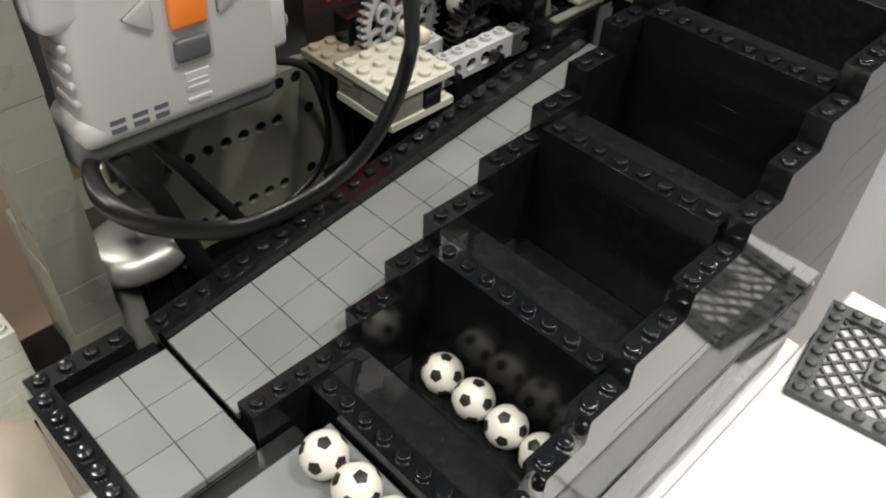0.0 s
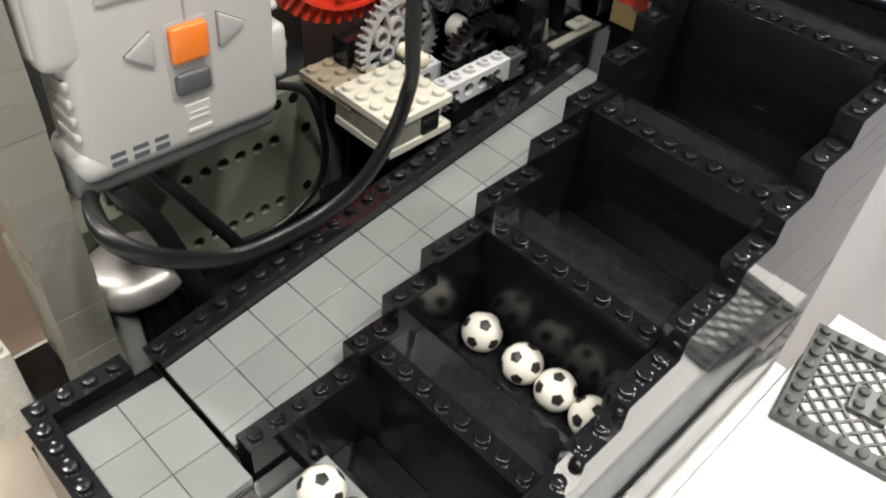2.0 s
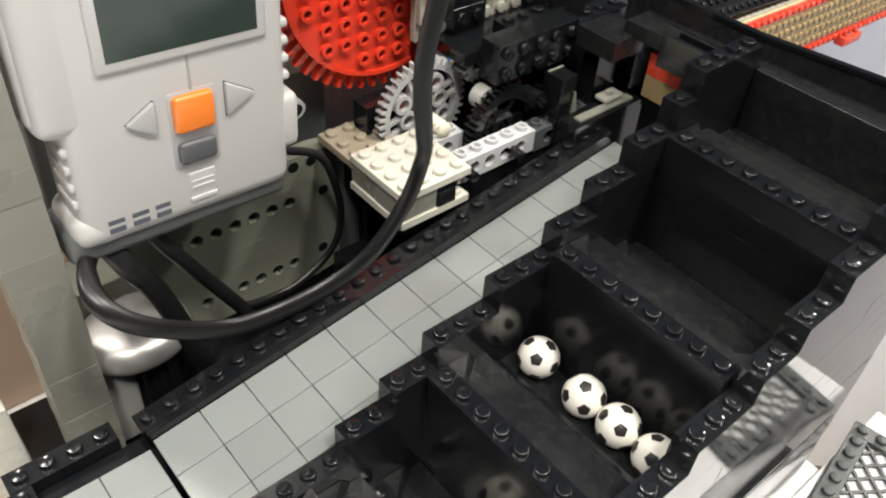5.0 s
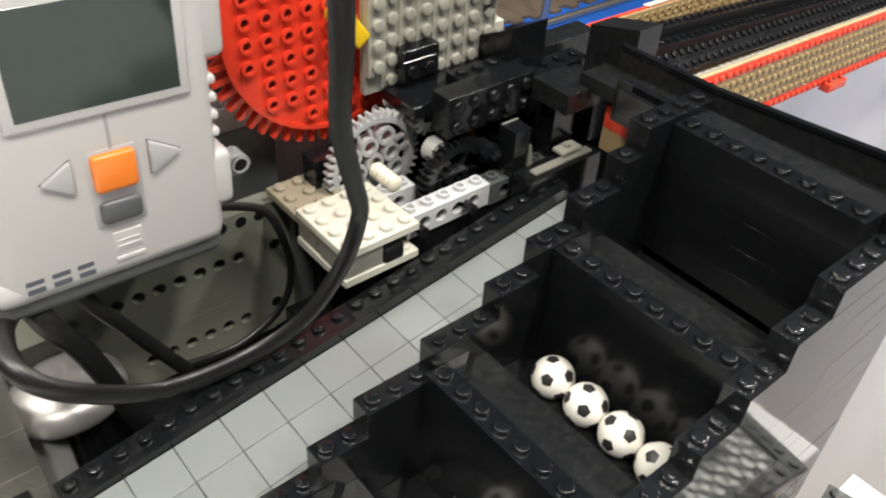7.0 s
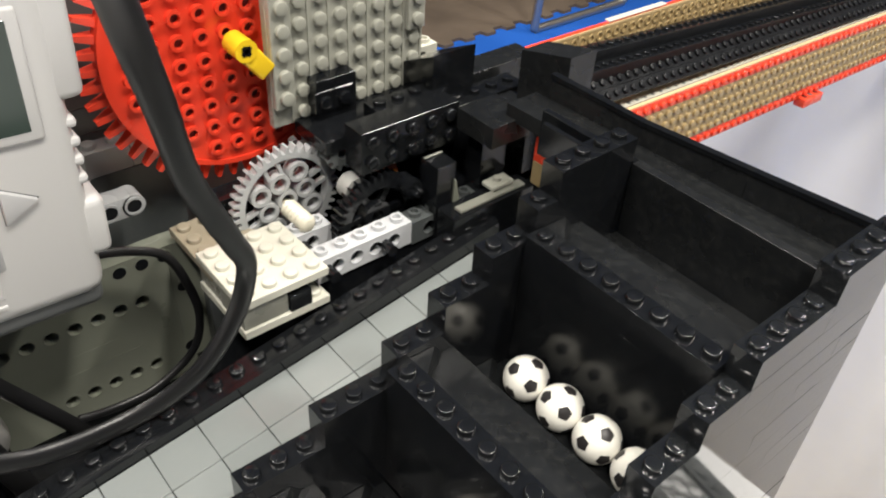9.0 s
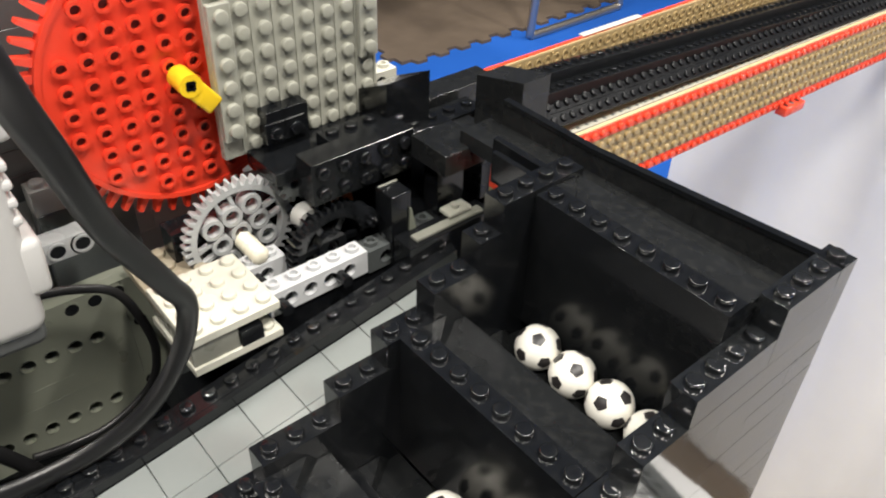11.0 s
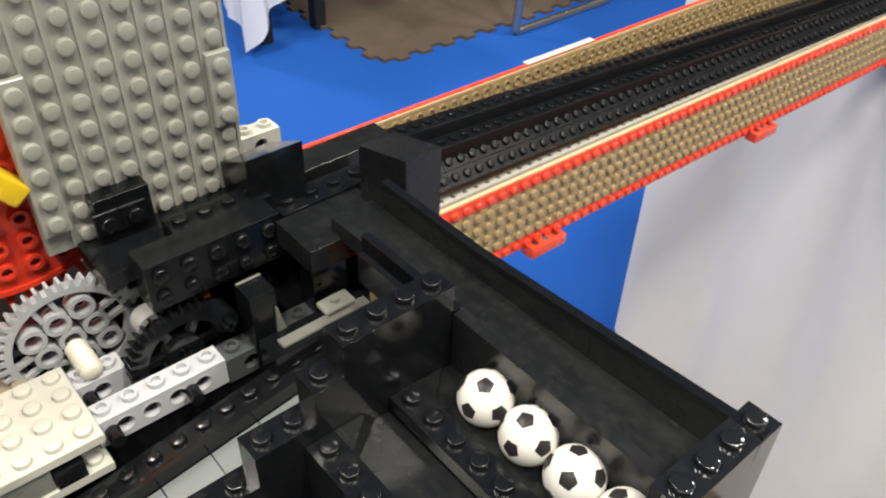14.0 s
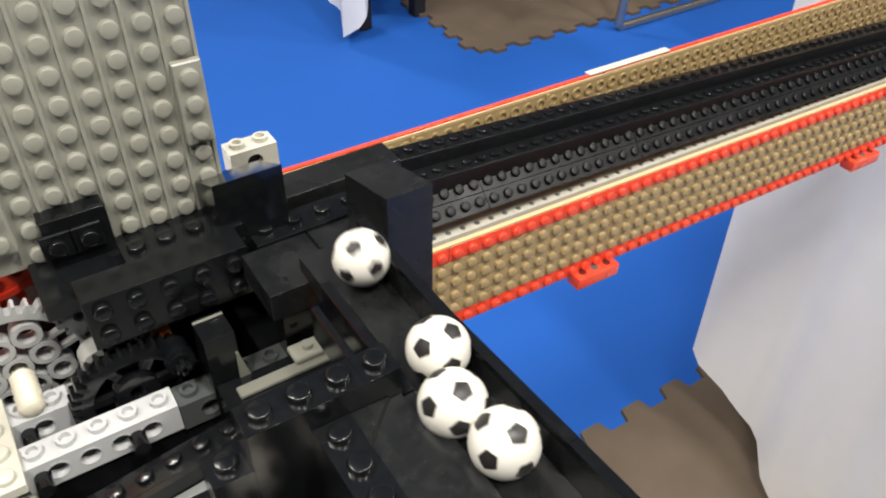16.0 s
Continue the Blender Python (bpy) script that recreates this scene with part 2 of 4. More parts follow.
sheet("floor", -6000, 6000, -6000, 7000, FLOOR - 8, FLOOR, MAT_BLUE, "blue foam mat floor of an exhibition hall", "floor")
# unseen ceiling and walls, added and toned to keep black plastic's reflections dark
sheet("ceiling", -6000, 6000, -6000, 7000, 3200, 3240, CEILING_PAINT, "plain unseen hall ceiling, dark to keep reflections low", "ceiling")
sheet("wall_west", -6040, -6000, -6000, 7000, FLOOR, 3200, HALL_WALL, "plain grey unseen hall wall that keeps reflections low", "wall")
sheet("wall_north", -6000, 6000, 7000, 7040, FLOOR, 3200, HALL_WALL, "plain grey unseen hall wall that keeps reflections low", "wall")
sheet("wall_east", 6000, 6040, -6000, 7000, FLOOR, 3200, HALL_WALL, "plain grey unseen hall wall that keeps reflections low", "wall")
sheet("wall_south", -6000, 6000, -6040, -6000, FLOOR, 3200, HALL_WALL, "plain grey unseen hall wall that keeps reflections low", "wall")


def toothed_mat(m, w, d, label):
    """A foam mat with interlocking teeth, its corner at the origin."""
    bm = bmesh.new()
    pts = []

    def edge(ax, ay, bx, by):
        dx, dy = bx - ax, by - ay
        ln = math.hypot(dx, dy)
        n = int(ln / 42)
        for k in range(n):
            off = 20 if k % 2 else -4
            for q, o in ((0.08, off), (0.92, off)):
                t = (k + q) / n
                pts.append((ax + dx * t + dy / ln * o, ay + dy * t - dx / ln * o))
    edge(0, 0, w, 0), edge(w, 0, w, d), edge(w, d, 0, d), edge(0, d, 0, 0)
    lo = [bm.verts.new((x, y, 0)) for x, y in pts]
    hi = [bm.verts.new((x, y, 10)) for x, y in pts]
    bm.faces.new(hi)
    for i in range(len(pts)):
        j = (i + 1) % len(pts)
        bm.faces.new((lo[i], lo[j], hi[j], hi[i]))
    ob = new("floor_mat", mesh_of(bm, MAT_BROWN, name="floor_mat"))
    ob.matrix_basis = m
    return tagged(ob, label, "mat")


toothed_mat(at(-1598, 1408, FLOOR, 0, 0, 89), 1500, 900, "brown foam mat with toothed edges on a blue floor")
toothed_mat(at(-390, 300, FLOOR), 1300, 1000, "brown foam mat with toothed edges beside a draped table")


def draped_table(name, x0, x1, y0, y1, top, label, seed, flare=5, raised=0, folds=1.0):
    """A table under a white cloth that hangs to the floor in folds."""
    cx, cy = (x0 + x1) / 2, (y0 + y1) / 2
    t = thing(name, at(cx, cy, FLOOR), label, "table")
    bm = bmesh.new()
    box(bm, x0 - cx, x1 - cx, y0 - cy, y1 - cy, top - FLOOR - 25, top - FLOOR, 5, 2)
    part("tabletop", bm, CLOTH, t, "white cloth pulled flat over a table top", smooth=True)
    rng = random.Random(seed)
    bm = bmesh.new()
    loop = []
    for (ax, ay, bx, by) in ((x0, y0, x1, y0), (x1, y0, x1, y1), (x1, y1, x0, y1), (x0, y1, x0, y0)):
        n = max(12, int(math.hypot(bx - ax, by - ay) / 16))
        for k in range(n):
            loop.append((ax + (bx - ax) * k / n - cx, ay + (by - ay) * k / n - cy, (by - ay, ax - bx)))
    ph = [rng.uniform(0, 6.28) for _ in range(4)]
    rows = []
    for i in range(14):
        f = i / 13
        z = (top - FLOOR - 8) * (1 - f) + 12 * f
        row = []
        for k, (x, y, nrm) in enumerate(loop):
            up = f * raised * max(0, 1 - math.hypot(x - x0 + cx, y - y0 + cy) / 190)  # the hem lifts at one corner
            r = Vector(nrm).normalized()
            w = (math.sin(k * 0.33 + ph[0] + 0.5 * f) * 17 + math.sin(k * 0.71 + ph[1] + f) * 10 + math.sin(k * 1.5 + ph[2]) * 4) * folds * (0.25 + 0.35 * f) + 2 + flare * f
            row.append(bm.verts.new((x + r.x * w, y + r.y * w, z + up)))
        rows.append(row)
    for a, b in zip(rows, rows[1:]):
        for k in range(len(loop)):
            bm.faces.new((a[k], a[(k + 1) % len(loop)], b[(k + 1) % len(loop)], b[k]))
    part("cloth_skirt", bm, CLOTH, t, "white cloth hanging in soft folds", smooth=True)
    return t


draped_table("display_table", -330, 900, -520, 222, TABLE, "table under a white cloth that carries the brick machine", 3)
draped_table("draped_table", -330, 1300, 895, 1900, -94, "table under a white cloth hanging in long folds", 8, -22, 200, 1.6)
far_table = thing("far_table", at(-2330, 1250, FLOOR), "far table whose white cloth hangs down in a pointed corner", "table")
bm = bmesh.new()
box(bm, -450, 450, -115, 225, 700, 722, 4, 2)
part("tabletop", bm, CLOTH, far_table, "white cloth over a table top", smooth=True)
for lx in (-420, 380):
    for ly in (-60, 130):
        bm = bmesh.new()
        box(bm, lx, lx + 40, ly, ly + 40, 0, 700, 3)
        part("leg", bm, DARK_HALL, far_table)
bm = bmesh.new()
grid = []
for k in range(61):  # round the corner, from one side of the table to the other
    a = (k - 30) * 11
    x, y = (450, -115 + a) if a > 0 else (450 + a, -115)
    hem = 35 + abs(a) * 0.9 + 14 * math.sin(k * 0.55)
    col = []
    for i in range(9):
        f = i / 8
        w = 3 + f * (12 * math.sin(k * 0.62) + 7 * math.sin(k * 1.3 + 1) + 30 * math.exp(-abs(a) / 60))
        col.append(bm.verts.new((x + (w if a > -20 else 0), y - (w if a < 20 else 0), 715 + (max(30, hem) - 715) * f)))
    grid.append(col)
for a, b in zip(grid, grid[1:]):
    for i in range(8):
        bm.faces.new((a[i], b[i], b[i + 1], a[i + 1]))
part("cloth_skirt", bm, CLOTH, far_table, "white cloth corner hanging in folds", smooth=True)
board = thing("white_board", at(128, 90, TABLE), "smooth white board lying on the table beside the wall", "board")
bm = bmesh.new()
box(bm, 0, 420, 0, 176, 0.2, 3.0, 0.5)
part("sheet", bm, WHITE_SHEET, board)


def tube_part(name, pts, r, material_, parent, label=""):
    return put(name, tube_mesh(pts, 2 * r, 2 * r, material_, 10, 5), parent, None, label)


chair = thing("metal_chair", at(-1512, 2072, FLOOR), "chair with bent steel tube legs and a dark seat", "chair")
for sx in (0, -430):
    tube_part("leg_frame", [(sx, -170, 470), (sx, -210, 60), (sx, -205, 14), (sx, -180, 10), (sx, 180, 10), (sx, 215, 16), (sx, 220, 60), (sx, 190, 470)], 14, STEEL, chair)
bm = bmesh.new()
box(bm, -460, 30, -230, 220, 430, 475, 14, 2)
part("seat", bm, DARK_HALL, chair, "dark padded seat", smooth=True)
bm = bmesh.new()
box(bm, -460, 30, 195, 235, 520, 860, 14, 2)
part("backrest", bm, DARK_HALL, chair, smooth=True)
bag = thing("dark_bag", at(-2500, 1850, FLOOR), "dark fabric bag on the brown mat", "bag")
bm = bmesh.new()
box(bm, -330, 330, -420, 420, 0, 420, 60, 3)
part("bag_body", bm, DARK_HALL, bag, smooth=True)

# ---- side walls of the stair ----
WALL_LOW = TABLE + 0.3


def side_wall(x, starts, end_y, label, mat_):
    w = thing("stair_side_wall", at(x, 0, WALL_LOW), label, "toy wall", "side walls of the stair")
    rng = random.Random(int(x))
    top = len(starts)
    for course in range(-8, top):
        z = course * 9.6 - 10.6 - WALL_LOW
        if z < -0.5:
            continue
        y = starts[max(course, 0)]
        first = True
        while y < end_y:
            left = (end_y - y) // 8
            n = int(min(left, 3 if first and course % 2 else rng.choice((4, 6, 8, 8))))
            first = False
            open_to = end_y if course == top - 1 else (starts[course + 1] if course >= 0 else -1)
            bare = y >= open_to
            if not bare and y + 8 * n > open_to:
                n = max(1, int((open_to - y) // 8))
            b = brick(w, 0, y, z, 1, n, 3, mat_, not bare)
            if mat_ is BLACK_GLOSS:  # pressed by hand: each brick leans a little its own way
                b.matrix_basis = rel(0, y, z, 0, rng.uniform(-0.28, 0.28), rng.uniform(-0.08, 0.08))
            y += 8 * n
    return w


side_wall(40, [0, 40, 56, 72, 96, 120, 136, 152, 168, 176], 208, "stepped wall of black toy bricks beside the grey ramp", BLACK)
side_wall(112, [0, 40, 56, 72, 96, 120, 136, 152, 168, 200], 232, "tall stepped wall of black toy bricks, outer side glossy", BLACK_GLOSS)

# ---- ramp and landing of grey tiles ----
SLOPE = 8.18
ramp = thing("tiled_ramp", at(1.6, -0.9, -6.4, SLOPE), "sloping ramp of smooth grey toy tiles beside the stair", "toy ramp")
bm = bmesh.new()
box(bm, 0, 38.2, 0, 208, -9.6, -3.3, 0.3)
part("ramp_base", bm, BLACK, ramp, "black plates under the tiles")
for j in range(13):
    for i in range(2):
        brick(ramp, 16 * i, 16 * j, -3.2, 2, 2, 1, TILE_GREY, False, "tile")
    put("tile", brick_mesh(1, 2, 1, TILE_GREY, False), ramp, rel(32, 16 * j, -3.2) @ Matrix.Diagonal((0.76, 1, 1, 1)))
landing = thing("tiled_landing", at(3.4, -34.4, -7.2), "level landing of six grey toy tiles in a black frame", "toy landing")
for i in range(3):
    for j in range(2):
        brick(landing, 16 * i, 16 * j, -3.2, 2, 2, 1, TILE_GREY, False, "tile")
bm = bmesh.new()
box(bm, -8, 49, -8, 31.5, -16, -3.3, 0.3)
part("landing_base", bm, BLACK, landing)
brick(landing, -16, -6, 1.5 - 9.6, 1, 4, 3, BLACK)
for k in range(2):
    brick(landing, -8 + 32 * k, -8, 1.5 - 9.6, 4, 1, 3, BLACK)
for k in range(5):
    bm = bmesh.new()
    box(bm, -16, 56, -8, 28, -16.5 - 9.6 * (k + 1), -16.5 - 9.6 * k, 0.3)
    part("brick", bm, BLACK, landing)
infeed = thing("infeed_plate", at(52, -44, -11), "smooth grey plate that feeds balls to the first step", "toy plate")
bm = bmesh.new()
box(bm, 5.5, 60, 0, 63, -3.2, 0, 0.3)
part("plate", bm, TILE_GREY, infeed)
for k in range(6):
    brick(infeed, -3, 8, -12.9 - 9.6 * k, 7, 6, 3, BLACK, False)

# ---- sloping studded rail beside the ramp ----
rail = thing("studded_rail", at(-8.6, -2.6, -4.0, SLOPE + 0.9), "black studded toy beam that borders the grey ramp", "toy beam")
for y0, n in ((0, 12), (96, 14)):
    brick(rail, 0, y0, -9.6, 1, n, 3, BLACK)
bm = bmesh.new()
box(bm, 8.0, 10.1, 1, 207, -9.6, -0.05, 0.05)
part("rail_lip", bm, BLACK, rail, "smooth black lip between studs and ramp")
bm = bmesh.new()
box(bm, 0.4, 7.2, 1, 208, -70, -9.7, 0.3)
part("rail_support", bm, BLACK, rail)

# ---- lifting steps ----


def step_rack(ys, label):
    r = thing("lifting_step_rack", at(80, 0, 0), label, "toy lift", "two racks of lifting steps")
    for y in ys:
        last = y == 192
        z = 46 + (y - 120) * 0.5 - 1.0 + (3.4 if last else 0)
        s = put("step", brick_mesh(8, 1, 3, BLACK, True, 12), r, rel(-32, y - 4, z - 9.6))
        for k in range(1, 5):
            put("brick", brick_mesh(8, 1, 3, BLACK_RISER, False), s, rel(0, 0, -9.6 * k))
        hi, lo = (5.0, 4.2) if last else (6.2, 4.4)
        bm = bmesh.new()
        depth = 15.4 if last else 19.7
        vs = [bm.verts.new(p) for p in ((0.1, 8.05, hi + (3 if last else 0)), (63.9, 8.05, hi + (3 if last else 0)), (63.9, 4 + depth, lo + (4 if last else 0)), (0.1, 4 + depth, lo + (4 if last else 0)), (0.1, 8.05, -38), (63.9, 8.05, -38), (63.9, 4 + depth, -38), (0.1, 4 + depth, -38))]
        for f in ((0, 1, 2, 3), (4, 5, 6, 7), (0, 1, 5, 4), (1, 2, 6, 5), (2, 3, 7, 6), (3, 0, 4, 7)):
            bm.faces.new([vs[i] for i in f])
        part("tread", bm, BLACK_WORN, s, "scuffed black sloping tread")
        for sx in (0, 1):
            bm = bmesh.new()
            vs = [bm.verts.new((64 - a if sx else a, b, c)) for a, b, c in ((0.1, 8.1, 9.4), (7.5, 8.1, 9.4), (0.1, 16.5, 9.0), (0.1, 8.1, 3), (10, 8.1, 3), (0.1, 21, 3))]
            for f in ((0, 1, 2), (3, 4, 5), (0, 1, 4, 3), (1, 2, 5, 4), (2, 0, 3, 5)):
                bm.faces.new([vs[i] for i in f])
            part("end_wedge", bm, BLACK_WORN, s)
    return r


rack_even = step_rack([24, 72, 120, 168], "rack of black lifting steps with one row of studs each")
rack_odd = step_rack([48, 96, 144, 192], "rack of black lifting steps that rises in turn with its twin")

# ---- balls ----


def football():
    bm = bmesh.new()
    bmesh.ops.create_uvsphere(bm, u_segments=32, v_segments=18, radius=7)
    ob = new("toy_football", mesh_of(bm, BALL_WHITE, True, "football"))
    tagged(ob, "small white plastic football with black pentagons", "toy ball", "footballs on the stair")
    bm = bmesh.new()
    g = (1 + 5 ** 0.5) / 2
    outer_v = []
    for k in range(20):
        a = 2 * math.pi * k / 20
        sector = (a + math.pi / 5) % (2 * math.pi / 5) - math.pi / 5
        r = 1.82 / math.cos(math.pi / 5 - abs(sector)) * math.cos(math.pi / 5) * 1.18
        d = Vector((r * math.cos(a), r * math.sin(a), 6.63)).normalized() * 7.05
        e = Vector((0.5 * r * math.cos(a), 0.5 * r * math.sin(a), 6.92)).normalized() * 7.07
        outer_v.append((bm.verts.new(d), bm.verts.new(e)))
    c = bm.verts.new((0, 0, 7.08))
    for k in range(20):
        a, b = outer_v[k], outer_v[(k + 1) % 20]
        bm.faces.new((a[0], b[0], b[1], a[1]))
        bm.faces.new((a[1], b[1], c))
    patch = mesh_of(bm, BALL_BLACK, True, "patch")
    for v in [(0, s * 1, t * g) for s in (-1, 1) for t in (-1, 1)]:
        for d in (v, (v[1], v[2], v[0]), (v[2], v[0], v[1])):
            put("patch", patch, ob, Vector(d).to_track_quat("Z", "Y").to_matrix().to_4x4())
    return ob


first_ball = football()
balls = [first_ball] + [copy_thing(first_ball, Matrix()) for _ in range(6)]

# ---- holed beams and plates ----


def holed_cell(bm, y0, y1, z0, z1, cy, cz, r, depth, n=16):
    """A rectangle at x = 0 that faces +x, with a round hole of that depth."""
    outer_, rim, deep = [], [], []
    for k in range(n):
        a = 2 * math.pi * (k + 0.5) / n
        c, s = math.cos(a), math.sin(a)
        f = min((y1 - cy) / c if c > 0 else (y0 - cy) / c, (z1 - cz) / s if s > 0 else (z0 - cz) / s)
        outer_.append(bm.verts.new((0, cy + c * f, cz + s * f)))
        rim.append(bm.verts.new((0, cy + c * r, cz + s * r)))
        deep.append(bm.verts.new((-depth, cy + c * r, cz + s * r)))
    for k in range(n):
        j = (k + 1) % n
        bm.faces.new((outer_[k], outer_[j], rim[j], rim[k]))
        bm.faces.new((rim[k], rim[j], deep[j], deep[k]))
        pa, pb = outer_[k].co, outer_[j].co
        if abs(pa.y - pb.y) > 1e-6 and abs(pa.z - pb.z) > 1e-6:
            corner = bm.verts.new((0, pa.y if abs(abs(pa.y - cy) - (y1 - y0) / 2) < 1e-3 else pb.y, pa.z if abs(abs(pa.z - cz) - (z1 - z0) / 2) < 1e-3 else pb.z))
            bm.faces.new((outer_[k], corner, outer_[j]))


def holed_brick(parent, m, n, material_, label=""):
    """A long brick of n studs with hollow studs and holes between them in the side that faces +x."""
    bm = bmesh.new()
    box(bm, -7.9, -3.0, 0.05, n * 8 - 0.05, 0, 9.55)
    holed = [(4 + 8 * k, 12 + 8 * k) for k in range(n - 1)]
    for y0, y1 in holed:
        holed_cell(bm, y0, y1, 0, 9.55, (y0 + y1) / 2, 4.775, 2.75, 2.95)
        ring(bm, (-0.6, (y0 + y1) / 2, 4.775), 3.15, 2.7, 0.68, "x", 18)
    for y0, y1 in ((0.05, 4), (n * 8 - 4, n * 8 - 0.05)):
        bm.faces.new([bm.verts.new(p) for p in ((0, y0, 0), (0, y1, 0), (0, y1, 9.55), (0, y0, 9.55))])
    for z in (0, 9.55):
        bm.faces.new([bm.verts.new(p) for p in ((0, 0.05, z), (0, n * 8 - 0.05, z), (-3.0, n * 8 - 0.05, z), (-3.0, 0.05, z))])
    for y in (0.05, n * 8 - 0.05):
        bm.faces.new([bm.verts.new(p) for p in ((0, y, 0), (0, y, 9.55), (-3.0, y, 9.55), (-3.0, y, 0))])
    for k in range(n):
        ring(bm, (-4, 8 * k + 4, 9.5), 2.4, 1.55, 1.75, "z", 14)
    ob = part("beam", bm, material_, parent, label, m, True)
    bm = bmesh.new()
    for y0, y1 in holed:
        cyl(bm, (-2.98, (y0 + y1) / 2, 4.775), 2.7, 0.06, "x", 14)
    part("hole_shade", bm, BLACK_SATIN, ob, "dark inside of the pin holes")
    return ob


# ---- white plate stack and beams ----
stack = thing("plate_stack", at(-40.6, 102.4, 18.3), "stack of aged white toy plates with a grey brick between", "toy plates")
brick(stack, 0, 0, 12.15, 4, 4, 1, WHITE_OLD, True, "plate", n=18)
brick(stack, 0, 1, 3.2, 2, 2, 3, OLD_GREY, False)
brick(stack, 15, 0.6, 3.2, 2, 2, 3, OLD_GREY, False)
brick(stack, 0, 0, 0, 4, 4, 1, WHITE_OLD, True, "plate", n=14)
brick(stack, 16, 17, 3.2, 2, 1, 2, BLACK, False)
tanp = thing("dark_tan_plate", at(-63, 103, 27), "dark tan toy plate with studs beside the white stack", "toy plate")
brick(tanp, 0, 0, 0, 4, 3, 1, DARK_TAN, True, "plate", n=14)
bm = bmesh.new()
box(bm, 0, 6, 8, 23, -80, -0.1, 0.3)
part("support", bm, DARK_GREY, tanp)
beams = thing("white_beam", at(-14.4, 133.4, 22.2), "white toy beam with hollow studs and round holes", "toy beam")
holed_brick(beams, rel(0, 0, 0), 5, LIGHT_WHITE)
holed_brick(beams, rel(-16, 0, 0), 2, LIGHT_WHITE)
for y in (4, 28):
    bm = bmesh.new()
    cyl(bm, (-18, y, 4.8), 2.2, 23, "x", 12)
    part("black_pin", bm, BLACK, beams, smooth=True)
bm = bmesh.new()
box(bm, -8, -1, 0, 40, -40, -0.1, 0.3)
part("beam_support", bm, BLACK, beams)
blackbeam = thing("black_beam", at(-14.4, 173.6, 22.2), "black toy beam with round holes behind the white one", "toy beam")
holed_brick(blackbeam, rel(0, 0, -1), 5, DARK_GREY)
bm = bmesh.new()
box(bm, -8, -1, 0, 40, -40, -1.1, 0.3)
part("beam_support", bm, BLACK, blackbeam)

# ---- gears ----


def gear(parent, m, teeth, ro, rr, ri, w, material_, name="gear_rim"):
    bm = bmesh.new()
    out = []
    for k in range(teeth):
        for f, r in ((0.0, rr), (0.22, rr), (0.38, ro), (0.62, ro), (0.78, rr)):
            a = 2 * math.pi * (k + f) / teeth
            out.append((r * math.cos(a), r * math.sin(a)))
    n = len(out)
    inn = [(ri * math.cos(2 * math.pi * k / n), ri * math.sin(2 * math.pi * k / n)) for k in range(n)]
    v = [[bm.verts.new((x, p[0], p[1])) for p in loop] for x, loop in ((0, out), (w, out), (0, inn), (w, inn))]
    for k in range(n):
        j = (k + 1) % n
        for a, b in ((0, 1), (1, 3), (3, 2), (2, 0)):
            bm.faces.new((v[a][k], v[a][j], v[b][j], v[b][k]))
    return part(name, bm, material_, parent, "", m, True)


grey_gear = thing("grey_gear_wheel", at(-48, 140.5, 37.5), "pale grey toy gear wheel with forty teeth", "gear")
gear(grey_gear, rel(0, 0, 0), 40, 21.2, 18.8, 16.6, 3.6, LIGHT_BLUISH)
tilt = rel(0, 0, 0, 18)
for i in (-1, 0, 1):
    for j in (-1, 0, 1):
        bm = bmesh.new()
        ring(bm, (-0.4, 8 * i, 8 * j), 3.95, 2.5, 4.4, "x", 18)
        part("hub_ring", bm, LIGHT_BLUISH, grey_gear, "", tilt, True)
for a in range(4):
    for sft in (-2.6, 2.6):
        bm = bmesh.new()
        vs = box(bm, 1, 3, 11, 17, sft - 0.7, sft + 0.7)
        part("spoke", bm, LIGHT_BLUISH, grey_gear, "", tilt @ pose(0, 0, 0, 90 * a))
bm = bmesh.new()
profile = [(-10, 2.4), (3.2, 2.4)] + [(3.4 + 1.15 * k, 3.5 if k % 2 else 2.6) for k in range(13)] + [(17.6, 2.0)]
loops = [[bm.verts.new((x, q * math.cos(k * math.pi / 9), q * math.sin(k * math.pi / 9))) for k in range(18)] for x, q in profile]
for lo_, hi_ in zip(loops, loops[1:]):
    for k in range(18):
        bm.faces.new((lo_[k], lo_[(k + 1) % 18], hi_[(k + 1) % 18], hi_[k]))
bm.faces.new(loops[0]), bm.faces.new(loops[-1])
part("worm", bm, PALE_TAN_WHITE, grey_gear, "cream ridged worm on the axle", rel(0, 0, -3), True)

black_gear = thing("black_gear_wheel", at(-30, 166, 31), "black toy gear wheel between two beams", "gear")
gear(black_gear, rel(0, 0, 0), 36, 17.4, 15.0, 12, 5.5, BLACK)
bm = bmesh.new()
ring(bm, (0.5, 0, 0), 6, 2.6, 4.5, "x", 18)
part("hub", bm, BLACK, black_gear, smooth=True)
for a in range(6):
    bm = bmesh.new()
    box(bm, 1.5, 3.5, 5, 12.4, -1.4, 1.4, 0.2)
    part("spoke", bm, BLACK, black_gear, "", pose(0, 0, 0, 60 * a))
small = thing("small_grey_gear", at(-43, 160, 54), "small grey toy gear behind the large one, darkened for shadow", "gear")
# the dark grey stands in for the shadow over this gear
gear(small, rel(0, 0, 0), 12, 7, 5.2, 2.4, 6, DARK_GREY)
joint = thing("axle_joint", at(-35, 160, 42.5), "grey toy axle joint with an orange bush", "axle joint")
bm = bmesh.new()
ring(bm, (0, 0, 0), 5, 3, 6, "x", 16)
part("joint_ring", bm, GREY_MID, joint, smooth=True)
bm = bmesh.new()
cyl(bm, (1, 12, 0), 3.4, 7, "y", 16)
